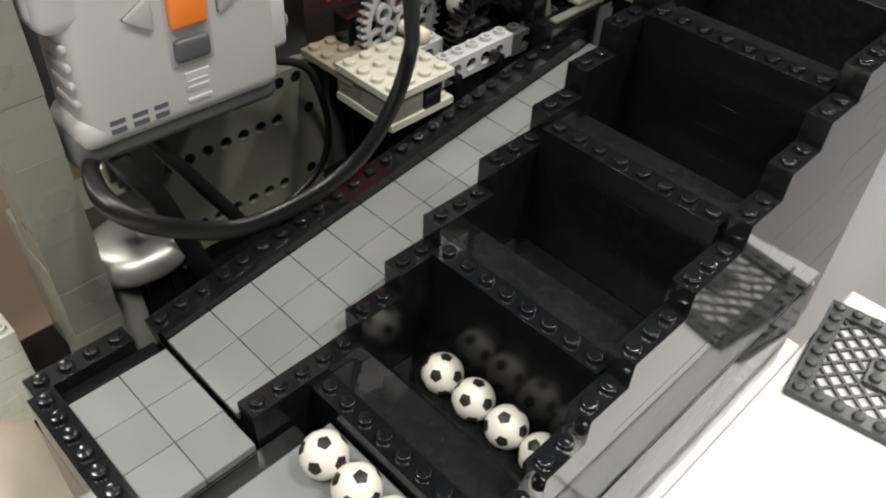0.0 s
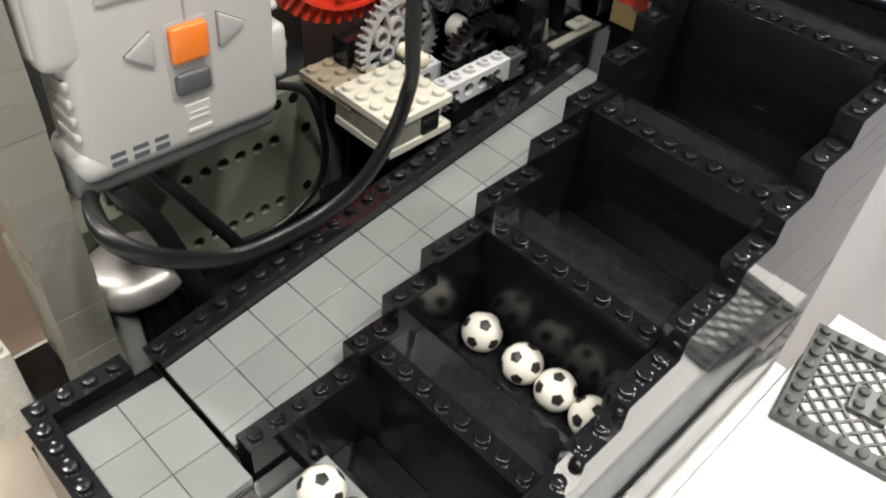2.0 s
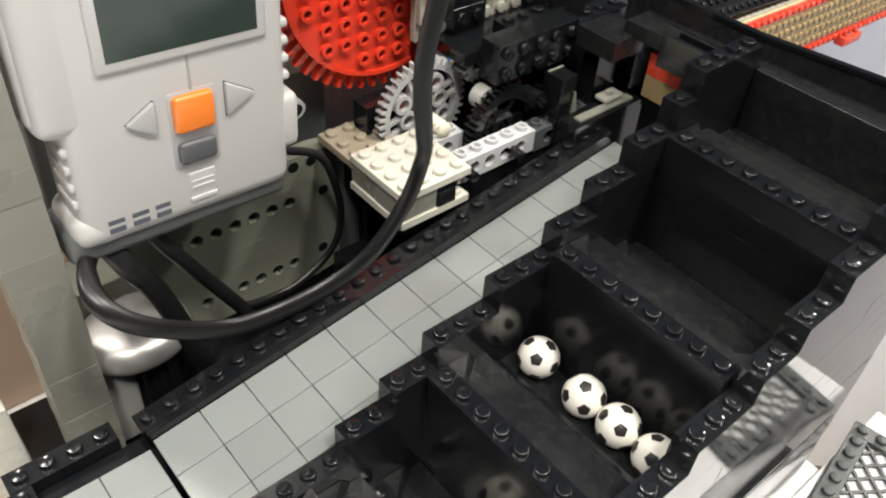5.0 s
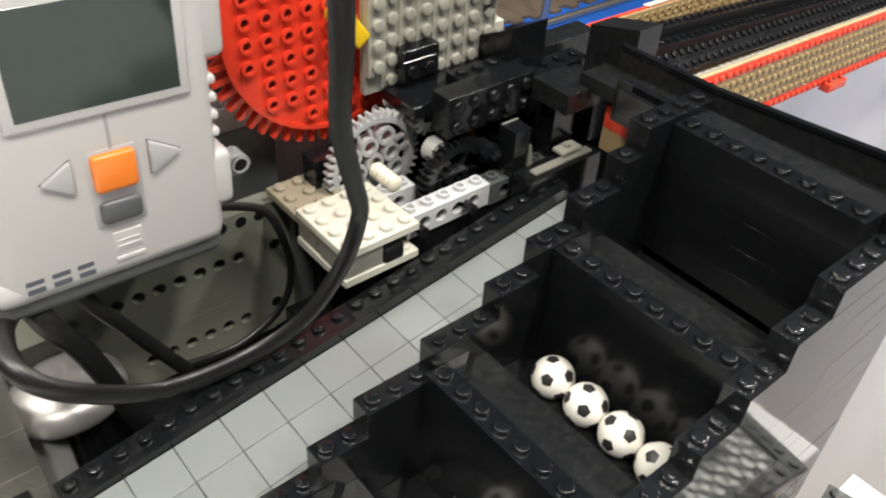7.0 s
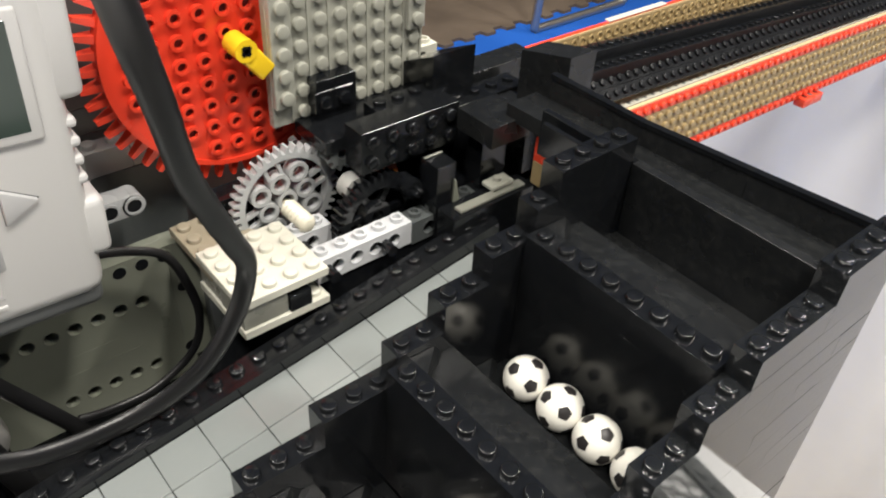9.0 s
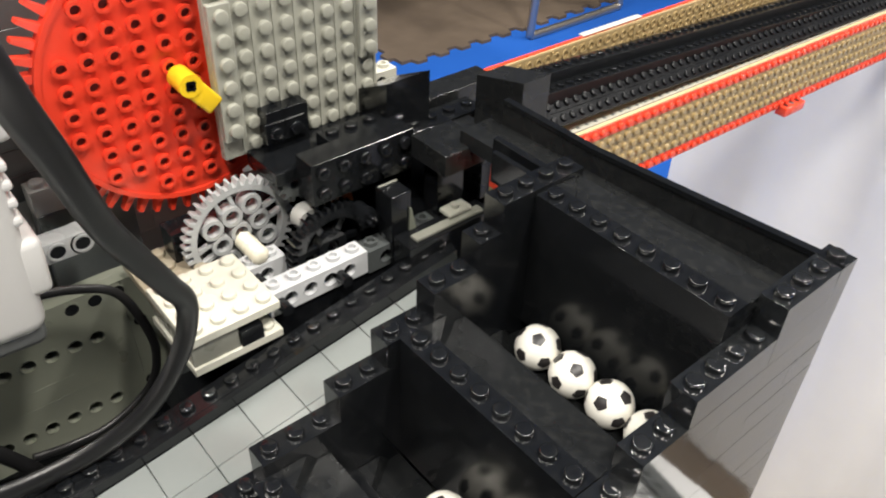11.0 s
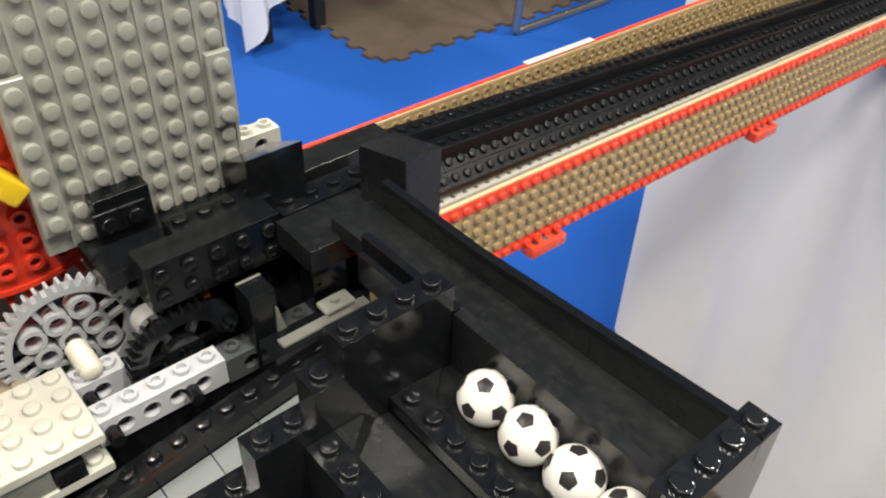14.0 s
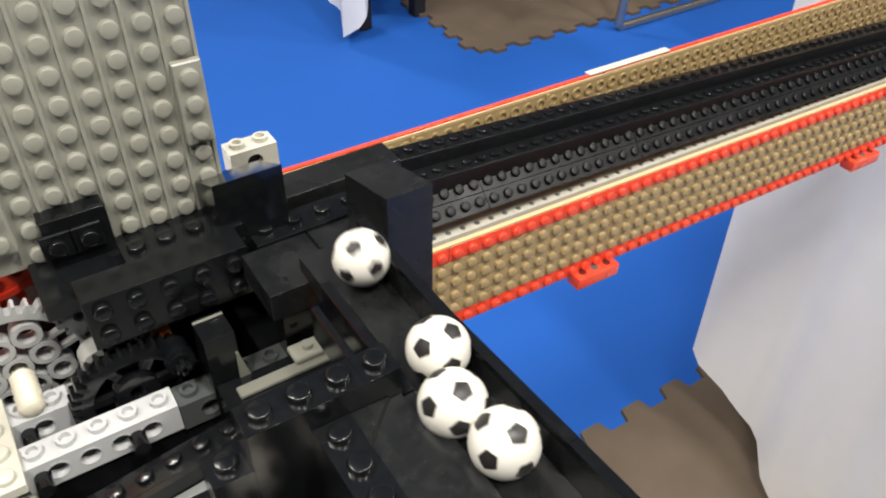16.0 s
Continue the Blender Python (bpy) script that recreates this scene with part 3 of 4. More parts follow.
part("bush", bm, ORANGE_DARK, joint, "orange bush", smooth=True)
bm = bmesh.new()
cyl(bm, (0.5, 5.5, -1.2), 2.0, 6.4, "y", 16, 2.6)
part("collar", bm, GREY_MID, joint, smooth=True)

axle_bush = thing("black_axle_bush", at(-27, 178, 41), "black toy bush on the cross axle beside the gears", "bush")
bm = bmesh.new()
ring(bm, (0, 0, 0), 3.7, 2.0, 8, "x", 16)
ring(bm, (5.4, 0, 0), 4.1, 2.0, 1.6, "x", 16)
part("bush_body", bm, BLACK, axle_bush, smooth=True)
bm = bmesh.new()
box(bm, -24, 10.5, -2, 2, -0.75, 0.75, 0.2), box(bm, -24, 10.5, -0.75, 0.75, -2, 2, 0.2)
part("cross_axle", bm, BLACK, axle_bush)

# ---- controller ----
nxt = thing("robot_controller", at(-27, 36.5, 95, -2.2), "silver-grey toy robot controller with dark display and orange button", "controller")
bm = bmesh.new()
box(bm, -22, 0, -31, 36.5, -50.5, 61, 5.5, 4)
box(bm, -22, -0.05, -33.5, -18, -50.45, -39, 5.0, 4)
box(bm, -22, -0.05, -36.5, -18, -13, 60.95, 4.5, 4)
part("front_shell", bm, SHELL, nxt, smooth=True)
for s in (-1, 1):
    for z0, z1, w in ((-38, -19, 40.4), (10.5, 46, 41.2)) if s > 0 else ((-9.5, 46, 37.4),):
        bm = bmesh.new()
        a, b = sorted((s * 30, s * w))
        box(bm, -24, -1.2 if s > 0 else -2.5, a, b, z0, z1, 2.6, 3)
        part("side_grip", bm, SHELL, nxt, smooth=True)
    for k in range(4):
        bm = bmesh.new()
        a, b = sorted((s * 29.5, s * (37.6 if s > 0 else 31.6)))
        z0 = (-14 if s > 0 else -35.5) + 5.6 * k
        box(bm, -14, -1.6, a, b, z0, z0 + 2.8, 1.1, 2)
        part("ridge", bm, SHELL, nxt, smooth=True)
bm = bmesh.new()
box(bm, -46, -20, -35.5, 35.5, -56, 60, 5, 3)
part("rear_shell", bm, SHELL_DARK, nxt, "dark grey rear shell", smooth=True)
bm = bmesh.new()
box(bm, -21.5, -2.2, -35.6, 35.6, -55.8, -44, 3.2, 3)
part("lower_band", bm, SHELL_DARK, nxt, "dark grey band under the front shell", smooth=True)
bm = bmesh.new()
box(bm, -1, 1.1, -19.5, 29, 3.2, 37, 1.0, 3)
part("screen_bezel", bm, SHELL, nxt, "raised light frame round the display", smooth=True)
bm = bmesh.new()
box(bm, 0.2, 1.2, -16.8, 26.2, 6, 34.5, 0.3)
part("screen", bm, LCD, nxt, "dark unlit display")
bm = bmesh.new()
box(bm, -1, 0.25, 4.6, 5.4, -8, 3, 0.1)
part("seam", bm, BUTTON_GREY, nxt, "thin seam under the display")
bm = bmesh.new()
box(bm, -1, 0.4, -2.6, 12.2, -32, -6.8, 1.0, 2)
part("button_well", bm, SHELL_MID, nxt, smooth=True)
bm = bmesh.new()
box(bm, -1, 2.4, -1.3, 10.9, -19.4, -7.9, 1.4, 3)
part("centre_button", bm, ORANGE, nxt, "orange square button", smooth=True)
bm = bmesh.new()
box(bm, -1, 2.2, -1.1, 10.7, -30, -22.6, 1.6, 3)
part("lower_button", bm, SHELL_DARK2, nxt, "dark grey bar button", smooth=True)
for tri_ in (((-14.6, -12.6), (-6.0, -7.4), (-6.0, -18.2)), ((24.0, -12.8), (14.8, -7.4), (14.8, -18.4))):
    for name, grow, x1, mat_ in (("button_rim", 1.2, 0.1, SHELL_DARK), ("arrow_button", 0.98, 1.5, SHELL_MID)):
        bm = bmesh.new()
        cy = sum(p[0] for p in tri_) / 3
        cz = sum(p[1] for p in tri_) / 3
        lo_ = [bm.verts.new((-1, cy + (p[0] - cy) * grow, cz + (p[1] - cz) * grow)) for p in tri_]
        hi_ = [bm.verts.new((x1, cy + (p[0] - cy) * grow, cz + (p[1] - cz) * grow)) for p in tri_]
        bm.faces.new(lo_), bm.faces.new(hi_)
        for k in range(3):
            bm.faces.new((lo_[k], lo_[(k + 1) % 3], hi_[(k + 1) % 3], hi_[k]))
        bmesh.ops.bevel(bm, geom=bm.edges[:], offset=0.7, segments=2, affect="EDGES", profile=0.5)
        part(name, bm, mat_, nxt, "", None, True)
bm = bmesh.new()
box(bm, -0.6, 0.3, 1.0, 9.6, -40.5, -34.0, 0.3)
part("embossed_square", bm, SHELL, nxt)
for z0, z1 in ((-39.4, -38.7), (-37.4, -36.7), (-44.0, -42.6)):
    bm = bmesh.new()
    box(bm, -0.6, 0.5, 1.9 if z1 > -42 else 1.0, 8.7 if z1 > -42 else 9.6, z0, z1, 0.2)
    part("embossed_bar", bm, SHELL, nxt)
# the printed product mark, as plain shapes
for y0, w in ((-24.0, 4.8), (-17.0, 5.0), (-10.0, 4.6)):
    for z0, z1 in ((2.9, 4.4), (0.0, 1.7)):
        bm = bmesh.new()
        box(bm, -0.4, 0.12, y0, y0 + w, -45.5 + z0, -45.5 + z1)
        part("printed_bar", bm, INK, nxt, "dark printed bar")

# ---- red wheel and grey panel ----
wheel = thing("red_toothed_wheel", at(-67, 136.8, 92), "large red toy wheel with moulded knobs and teeth round its rim", "toy wheel")
bm = bmesh.new()
cyl(bm, (0, 0, 0), 45, 4, "x", 72)
ring(bm, (3.8, 0, 0), 45, 43.2, 0.8, "x", 72)
part("disc", bm, RED, wheel, smooth=True)
knob = bmesh.new()
ring(knob, (3.9, 0, 0), 2.7, 1.6, 1.9, "x", 14)
knob_me = mesh_of(knob, RED, True, "knob")
# dark red discs paint the shade inside the hollow knobs
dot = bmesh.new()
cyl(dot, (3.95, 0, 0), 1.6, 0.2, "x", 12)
dot_me = mesh_of(dot, RED_SHADE, True, "knob_hole")
for i in range(-6, 7):
    for j in range(-6, 7):
        if math.hypot(i * 8 - 4, j * 8 - 4) < 41:
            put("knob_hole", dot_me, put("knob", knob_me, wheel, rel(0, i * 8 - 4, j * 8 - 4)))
tooth = bmesh.new()
vs = box(tooth, -1.5, 3, -1.5, 1.5, 43.5, 51.3)
for v in vs:
    if v.co.z > 47:
        v.co.y *= 0.45
        v.co.x = v.co.x * 0.6 + 0.4
tooth_me = mesh_of(tooth, RED, False, "tooth")
for k in range(56):
    put("tooth", tooth_me, wheel, rel(0, 0, 0, k * 360 / 56))
crank = thing("yellow_crank", at(-61.5, 137.3, 89.2, 38), "yellow toy connector with an axle hole on the red wheel", "connector")
bm = bmesh.new()
cyl(bm, (0, 0, 4), 3.9, 9, "x", 24)
box(bm, 1, 8.6, -3.4, 3.4, -8.6, 2, 0.9, 3)
part("connector_body", bm, YELLOW, crank, smooth=True)
bm = bmesh.new()
box(bm, 6, 9.2, -2, 2, 3.3, 4.7), box(bm, 6, 9.2, -0.7, 0.7, 2, 6)
cyl(bm, (6, 0, 4), 1.7, 3.1, "x", 12)
part("axle_hole", bm, BLACK, crank, "dark cross-shaped hole")
panel = thing("grey_stud_plate", at(-59.2, 144, 59.6), "upright old grey toy plate covered in studs", "toy plate")
bm = bmesh.new()
box(bm, 0, 3.2, 0, 64, 0, 112, 0.3)
part("plate", bm, OLD_GREY_PALE, panel)
sm = bmesh.new()
stud(sm, 0, 0, 0, 18, "x")
stud_me = mesh_of(sm, OLD_GREY_PALE, True, "stud")
for i in range(8):
    for j in range(14):
        if i + j == 0:
            continue
        put("stud", stud_me, panel, rel(3.15 + (2.6 if (i == 0 and 0 < j < 7) or (i == 7 and 2 < j < 6) else 0), i * 8 + 4, j * 8 + 4))
for y0, z0, z1 in ((0, 8, 56), (56, 24, 48)):
    bm = bmesh.new()
    box(bm, 3.2, 5.8, y0 + 0.1, y0 + 7.9, z0, z1, 0.3)
    part("strip_plate", bm, OLD_GREY_PALE, panel, "narrow grey plate fixed on the panel")
bm = bmesh.new()
for i in range(8):
    box(bm, 3.2, 3.7, i * 8 + 7.2, i * 8 + 8.2, 1, 111)
part("moulded_rib", bm, OLD_GREY_PALE, panel)
wb = thing("white_stud_brick", at(-83, 216.7, 53.2), "pale toy brick with two hollow studs behind the panel", "toy brick")
holed_brick(wb, rel(8, 0, 0), 2, WHITE_OLD)
bm = bmesh.new()
box(bm, 0, 8, -20, 16, -60, -0.2, 0.3)
part("support", bm, BLACK, wb)

# ---- dark mechanism between panel and trough ----


def block(name, x0, x1, y0, y1, z0, z1, label, mat_=None, studs=(), slope=None):
    """A dark moulded block; studs: faces that carry them ('x' or 'z'); slope: lowers the far top edge."""
    t = thing(name, at(x0, y0, z0), label, "toy block")
    bm = bmesh.new()
    vs = box(bm, 0, x1 - x0, 0, y1 - y0, 0, z1 - z0, 0 if slope else 0.12)
    if slope:
        for v in vs:
            if v.co.z > 1 and v.co.x < 1:
                v.co.z -= slope
    part("block_body", bm, mat_ or BLACK, t)
    for f in studs:
        ny = max(1, int(round((y1 - y0) / 8)))
        na = max(1, int(round(((z1 - z0) if f == "x" else (x1 - x0)) / 8)))
        for i in range(ny):
            for j in range(na):
                if f == "x":
                    put("stud", black_stud_x, t, rel(x1 - x0 - 0.1, (i + 0.5) * (y1 - y0) / ny, (j + 0.5) * (z1 - z0) / na))
                else:
                    put("stud", black_stud_z, t, rel((j + 0.5) * (x1 - x0) / na, (i + 0.5) * (y1 - y0) / ny, z1 - z0 - 0.1))
    return t


sm = bmesh.new()
stud(sm, 0, 0, 0, 14, "x")
black_stud_x = mesh_of(sm, BLACK, True, "stud")
sm = bmesh.new()
stud(sm, 0, 0, 0, 14, "z")
black_stud_z = mesh_of(sm, BLACK, True, "stud")
block("black_bracket", -56, -50, 158, 174.5, 61, 76, "black toy bracket with two studs before the grey panel", studs=())
for y in (160.5, 168.5):
    o = thing("black_stud_plate", at(-50, y - 3.9, 64.5), "small black round-stud plate on the bracket", "toy plate")
    bm = bmesh.new()
    box(bm, 0, 1.2, 0, 7.8, 0, 8, 0.3)
    part("plate", bm, BLACK, o)
    put("stud", black_stud_x, o, rel(1.1, 3.9, 4))
block("black_shelf", -56, -36, 152, 206, 56, 61, "flat black toy shelf behind the gears", BLACK)
block("black_shelf", -45, -36.2, 174, 206, 61.2, 66.0, "black toy plate with studs on the shelf", BLACK, ("z",))
block("black_stud_block", -36, -26, 160, 203, 50, 66.4, "black toy brick wall with studs facing sideways", BLACK, ("x",))
block("black_slope_brick", -58, -38, 200, 220, 40, 79.5, "black sloped toy brick with a slanting top", BLACK, (), 10)
block("black_back_wall", -58, -46, 220.5, 262, 30, 62, "low black toy wall behind the trough", BLACK_WORN)
block("black_stud_step", -44, -33, 208, 244, 30, 59, "black toy step with a row of studs", BLACK, ("z",))
block("black_flat_plate", -24, -5, 200.5, 219, 57, 65.5, "black toy block with a flat dusty top", BLACK_WORN)
block("black_prop", -23, -15, 206, 218.5, 29.6, 56.9, "black toy brick under the flat block", BLACK)
block("black_flat_floor", -33, -10, 223, 236, 36, 58, "flat black toy floor beside the trough", BLACK_WORN)
block("black_slope_brick", -27, -3, 233.5, 247, 30, 84, "black sloped toy brick at the end of the trough", BLACK_WORN, (), 6)
block("black_motor_block", -23, -13.2, 183.5, 192, -19.9, 51, "black toy block beside the gears", BLACK)
edge_strip = thing("grey_edge_strip", at(-13.1, 184, 30), "thin grey strips on a black toy block, the upper a painted highlight", "toy strip")
bm = bmesh.new()
for v in box(bm, 0.1, 0.9, 6.6, 10.6, 1, 14):
    if v.co.z > 5:
        v.co.y = 7.0 + (v.co.y - 6.6) * 0.15
part("upright_edge", bm, OLD_GREY_GREEN, edge_strip)
# this grey strip paints the highlight along the block's upper edge
bm = bmesh.new()
box(bm, -8.5, -7.6, -0.5, 7.8, 21.05, 21.7, 0.2)
part("upper_edge", bm, OLD_GREY, edge_strip)
clip_ = thing("grey_clip_tile", at(-11, 188, 35), "pale grey toy clip tile on the black rail", "toy tile")
bm = bmesh.new()
box(bm, 2.6, 6.5, 0, 32, -0.4, 1.0, 0.3)
part("tile_strip", bm, OLD_GREY, clip_)
bm = bmesh.new()
box(bm, -2, 4.5, 17, 28, 1.2, 3.2, 0.5)
cyl(bm, (1.2, 22, 3.2), 1.6, 1.5, "z", 10)
part("clip", bm, OLD_GREY_PALE, clip_)
bm = bmesh.new()
box(bm, -2, 8, -4, 36, -60, -0.5, 0.3)
part("support", bm, BLACK, clip_)

block("black_back_panel", -60, -51, 118, 262, TABLE + 0.5, 42, "dark toy brick wall behind the gears")
block("black_plinth", -50, -5, 200.5, 246, TABLE + 0.5, 29.5, "dark toy brick plinth under the trough end")
block("black_gear_floor", -50, -15, 100, 200, TABLE + 0.5, -20, "dark toy brick floor under the gears")

# ---- top trough ----
trough = thing("top_trough", at(0, 0, 0), "black trough behind the top step that carries balls away", "toy trough")
for x0, x1, z0, z1 in ((40, 76, -75, 78.4), (76.1, 119.8, -75, 78.4), (-4, 39.9, 62, 78.4)):
    bm = bmesh.new()
    for v in box(bm, x0, x1, 225.6, 227.4, z0, z1):
        v.co.z += max(0, v.co.x - 40) * 0.075 if v.co.z > 70 else 0
    part("back_panel", bm, BLACK_WORN, trough)
for x0, x1, z in ((-4, 36.9, 78.45), (37, 78, 78.45), (78.1, 119.8, 78.45)):
    bm = bmesh.new()
    for v in box(bm, x0, x1, 225.2, 227.8, z, z + 1.6):
        v.co.z += max(0, v.co.x - 40) * 0.075
    part("rim", bm, BLACK, trough)
bm = bmesh.new()
vs = box(bm, -10, 111.6, 211.2, 225.5, 66, 72)
for v in vs:
    if v.co.z > 60:
        v.co.z += (v.co.x - 50) * 0.03
part("channel_floor", bm, BLACK_WORN, trough, "scuffed floor of the channel")
bm = bmesh.new()
box(bm, 48.3, 111.6, 207.6, 211.1, 10, 77, 0.08)
part("front_lip", bm, BLACK_WORN, trough)
bm = bmesh.new()
box(bm, 9, 47.6, 208.4, 211.1, 60, 77, 0.3)
part("front_lip", bm, BLACK, trough)
bm = bmesh.new()
box(bm, 14, 39.5, 203.5, 205.5, 66, 76, 0.3)
part("guide", bm, BLACK, trough, "thin black guide wall")
bm = bmesh.new()
box(bm, 41, 111.6, 212, 225, -75, 55.9, 0.3)
part("trough_support", bm, BLACK, trough)

# ---- long track ----
track = thing("long_track", at(-80, 240, -14.5, -2.25), "long toy track of tan and red plates, black inside", "toy track")
LEN = 86


def stud_strip(name, n, ax, mat_, parent, m, w, label=""):
    """A plate strip of n studs in a row, as one piece."""
    bm = bmesh.new()
    if ax == "x":
        box(bm, -3.2, 0, 0.1, n * 8 - 0.1, 0.05, w - 0.05, 0.15)
        for k in range(n):
            stud(bm, -0.05, 8 * k + 4, w / 2, 10, "x")
    else:
        box(bm, 0.05, w - 0.05, 0.1, n * 8 - 0.1, -3.2, 0, 0.15)
        for k in range(n):
            stud(bm, w / 2, 8 * k + 4, -0.05, 10, "z")
    return part(name, bm, mat_, parent, label, m, True)


for r in range(6):
    mat_ = BRIGHT_RED if r in (0, 5) else TAN
    y = 0
    while y < LEN:
        n = min(8 if r in (0, 5) else 10, LEN - y)
        stud_strip("plate", n, "x", mat_, track, rel(0, 8 * y, -8 * r - 8), 8)
        y += n
bm = bmesh.new()
box(bm, -2.4, -0.2, 0, LEN * 8, 0.05, 1.2, 0.1)
part("top_edge", bm, PALE_TAN, track, "pale tan edge strip")
bm = bmesh.new()
box(bm, -30, -15.8, 0, LEN * 8, -12, -9, 0.1)
part("white_strip", bm, WHITE_OLD, track, "white strip with small round holes inside the track")
hole = bmesh.new()
cyl(hole, (-18.8, 0, -9.0), 1.4, 0.12, "z", 10)
hole_me = mesh_of(hole, SHELL_DARK, False, "strip_hole")
for k in range(LEN):
    put("strip_hole", hole_me, track, rel(0, 8 * k + 4, 0))
bm = bmesh.new()
box(bm, -15.7, -14.9, 0, 60, -12, -8.8, 0.1)
part("yellow_strip", bm, YELLOW, track, "thin yellow strip")
fall, ease = (rel(0, 70, -3, a) @ rel(0, -70, 0) for a in (-1.85, -0.95))  # the channel falls faster than its side walls
y = 0
while y < LEN:
    n = min(12, LEN - y)
    for r in range(2):
        stud_strip("channel_plate", n, "x", BLACK_SATIN, track, ease @ rel(-9.5, 8 * y, -1.5) @ pose(0, 0, 0, 0, -48, 0) @ rel(0, 0, 7.6 + 8.4 * r), 8.4)
    stud_strip("channel_plate", n, "z", BLACK, track, fall @ rel(-37, 8 * y, 20.5), 11)
    stud_strip("channel_plate", n, "z", BLACK, track, fall @ rel(-48.5, 8 * y, 26.8), 11)
    y += n
bm = bmesh.new()
box(bm, -37.4, -36.9, 0, LEN * 8, 18.0, 27.2, 0.1)
part("channel_side", bm, BLACK_SATIN, track, "plain dark channel side", fall)
bm = bmesh.new()
box(bm, -26.2, -25.4, 0, LEN * 8, 8.0, 21.2, 0.1)
part("channel_side", bm, BLACK_SATIN, track, "plain dark channel side", fall)
lug_y = [152, 376, 590]
for y in lug_y:
    o = thing("red_lug", at(-80.4, 240 + y - 16, -14.5 - 48 - y * 0.0393 - 1, -2.25), "red toy brick with pin holes under the track", "toy brick", "lugs under the track")
    bm = bmesh.new()
    box(bm, -2, 7, 2, 29, -3.5, 3.6, 0.6, 2)
    part("lug_body", bm, BRIGHT_RED, o, smooth=True)
    # the dark red discs paint shade into the pin holes
    for k in range(3):
        bm = bmesh.new()
        cyl(bm, (2.6, 7.5 + 8 * k, 3.6), 2.2, 0.12, "z", 12)
        part("pin_hole", bm, SHELL_DARK if k == 1 else RED_SHADE, o)
far = thing("far_track_wall", at(-137, 240, 4.3, -0.7), "tan toy wall with moulded rings and a red top edge", "toy wall")
bm = bmesh.new()
box(bm, -2.6, -0.05, 0, LEN * 8, -72, -0.05, 0.1)
part("wall_core", bm, TAN, far)
for nm, z0, z1, mat_ in (("red_edge", 1.55, 2.6, BRIGHT_RED), ("tan_edge", 0, 1.5, PALE_TAN)):
    bm = bmesh.new()
    box(bm, -2.6, 0.1 if z0 < 1 else -0.6, 0, LEN * 8, z0, z1, 0.1)
    part(nm, bm, mat_, far)
bm = bmesh.new()
for k in range(LEN):
    for z in (-4.6, -12.6, -20.6):
        ring(bm, (-0.1, 8 * k + 4, z), 3.1, 2.1, 0.9, "x", 10)
part("moulded_ring", bm, TAN, far, "rings moulded in the tan plates")
for k in range(0, LEN, 10):
    bm = bmesh.new()
    box(bm, -0.1, 0.9, 8 * k - 1, 8 * k + 1, -26, -0.1)
    part("rib", bm, TAN, far)
bm = bmesh.new()
box(bm, -4.5, -0.1, 188, 246, 2.65, 3.4, 0.2)
part("white_tile", bm, WHITE_OLD, far, "white tile on the red edge")
module = thing("black_module", at(-150, 905, -75), "black toy machine module at the end of the track", "toy machine")
bm = bmesh.new()
box(bm, 0, 150, 0, 60, 0, 62, 1.5, 2)
part("module_body", bm, BLACK, module)
for k in range(9):
    put("stud", black_stud_z, module, rel(10 + 16 * k, 30, 62))
bm = bmesh.new()
cyl(bm, (60, -8, 40), 9, 8, "y", 18)
part("module_pulley", bm, PALE_GREY, module, "pale round pulley")

little = thing("red_tan_block", at(1, 216, 41), "small red toy brick on a tan one behind the trough", "toy bricks")
for k, (mat_, nm) in enumerate(((TAN, "tan_brick"), (BRIGHT_RED, "red_brick"))):
    brick(little, 0, 0, 9.6 * k, 2, 1, 3, mat_, k == 1, nm)
bm = bmesh.new()
box(bm, 1, 15, 1, 7, -116.3, -0.1, 0.3)
part("support", bm, BLACK, little)

# ---- grey frame under the controller ----
base = thing("machine_base", at(-70, 0, TABLE + 0.3), "dark toy base plates under the gears", "toy base")
bm = bmesh.new()
box(bm, -8, 62, -30, 215, 0, 22, 0.4)
part("base_plate", bm, BLACK, base)
frame_ = thing("grey_holed_frame", at(-62, 19, -40), "old grey toy panel with rows of round pin holes", "toy frame")
holes = {(2 + k, 5) for k in range(7)} | {(3 + k, 1) for k in range(6)}
bm = bmesh.new()
box(bm, -8, -4.6, 0, 82, 0, 64, 0.2)
for z0, z1 in ((-0.6, 0), (56, 64)):
    box(bm, -4.6, 0, 0, 82, z0, z1)
arc = [(81.3 + 32 * math.cos(math.pi * (k / 24 - 0.5)), 32 + 32 * math.sin(math.pi * (k / 24 - 0.5))) for k in range(25)]
lo_, hi_ = ([bm.verts.new((x, y, z)) for y, z in arc] for x in (-7.9, 0))
bm.faces.new(lo_), bm.faces.new(hi_)
for k in range(25):
    bm.faces.new((lo_[k], lo_[(k + 1) % 25], hi_[(k + 1) % 25], hi_[k]))
for i in range(10):
    for j in range(7):
        y0, z0 = 8 * i + 1.2, 8 * j
        if (i, j) in holes:
            holed_cell(bm, y0, y0 + 8, z0, z0 + 8, y0 + 4, z0 + 4, 2.6, 4.5)
        else:
            bm.faces.new([bm.verts.new(p) for p in ((0, y0, z0), (0, y0 + 8, z0), (0, y0 + 8, z0 + 8), (0, y0, z0 + 8))])
bmesh.ops.remove_doubles(bm, verts=bm.verts, dist=0.001)
part("panel_face", bm, OLD_GREY_GREEN, frame_)
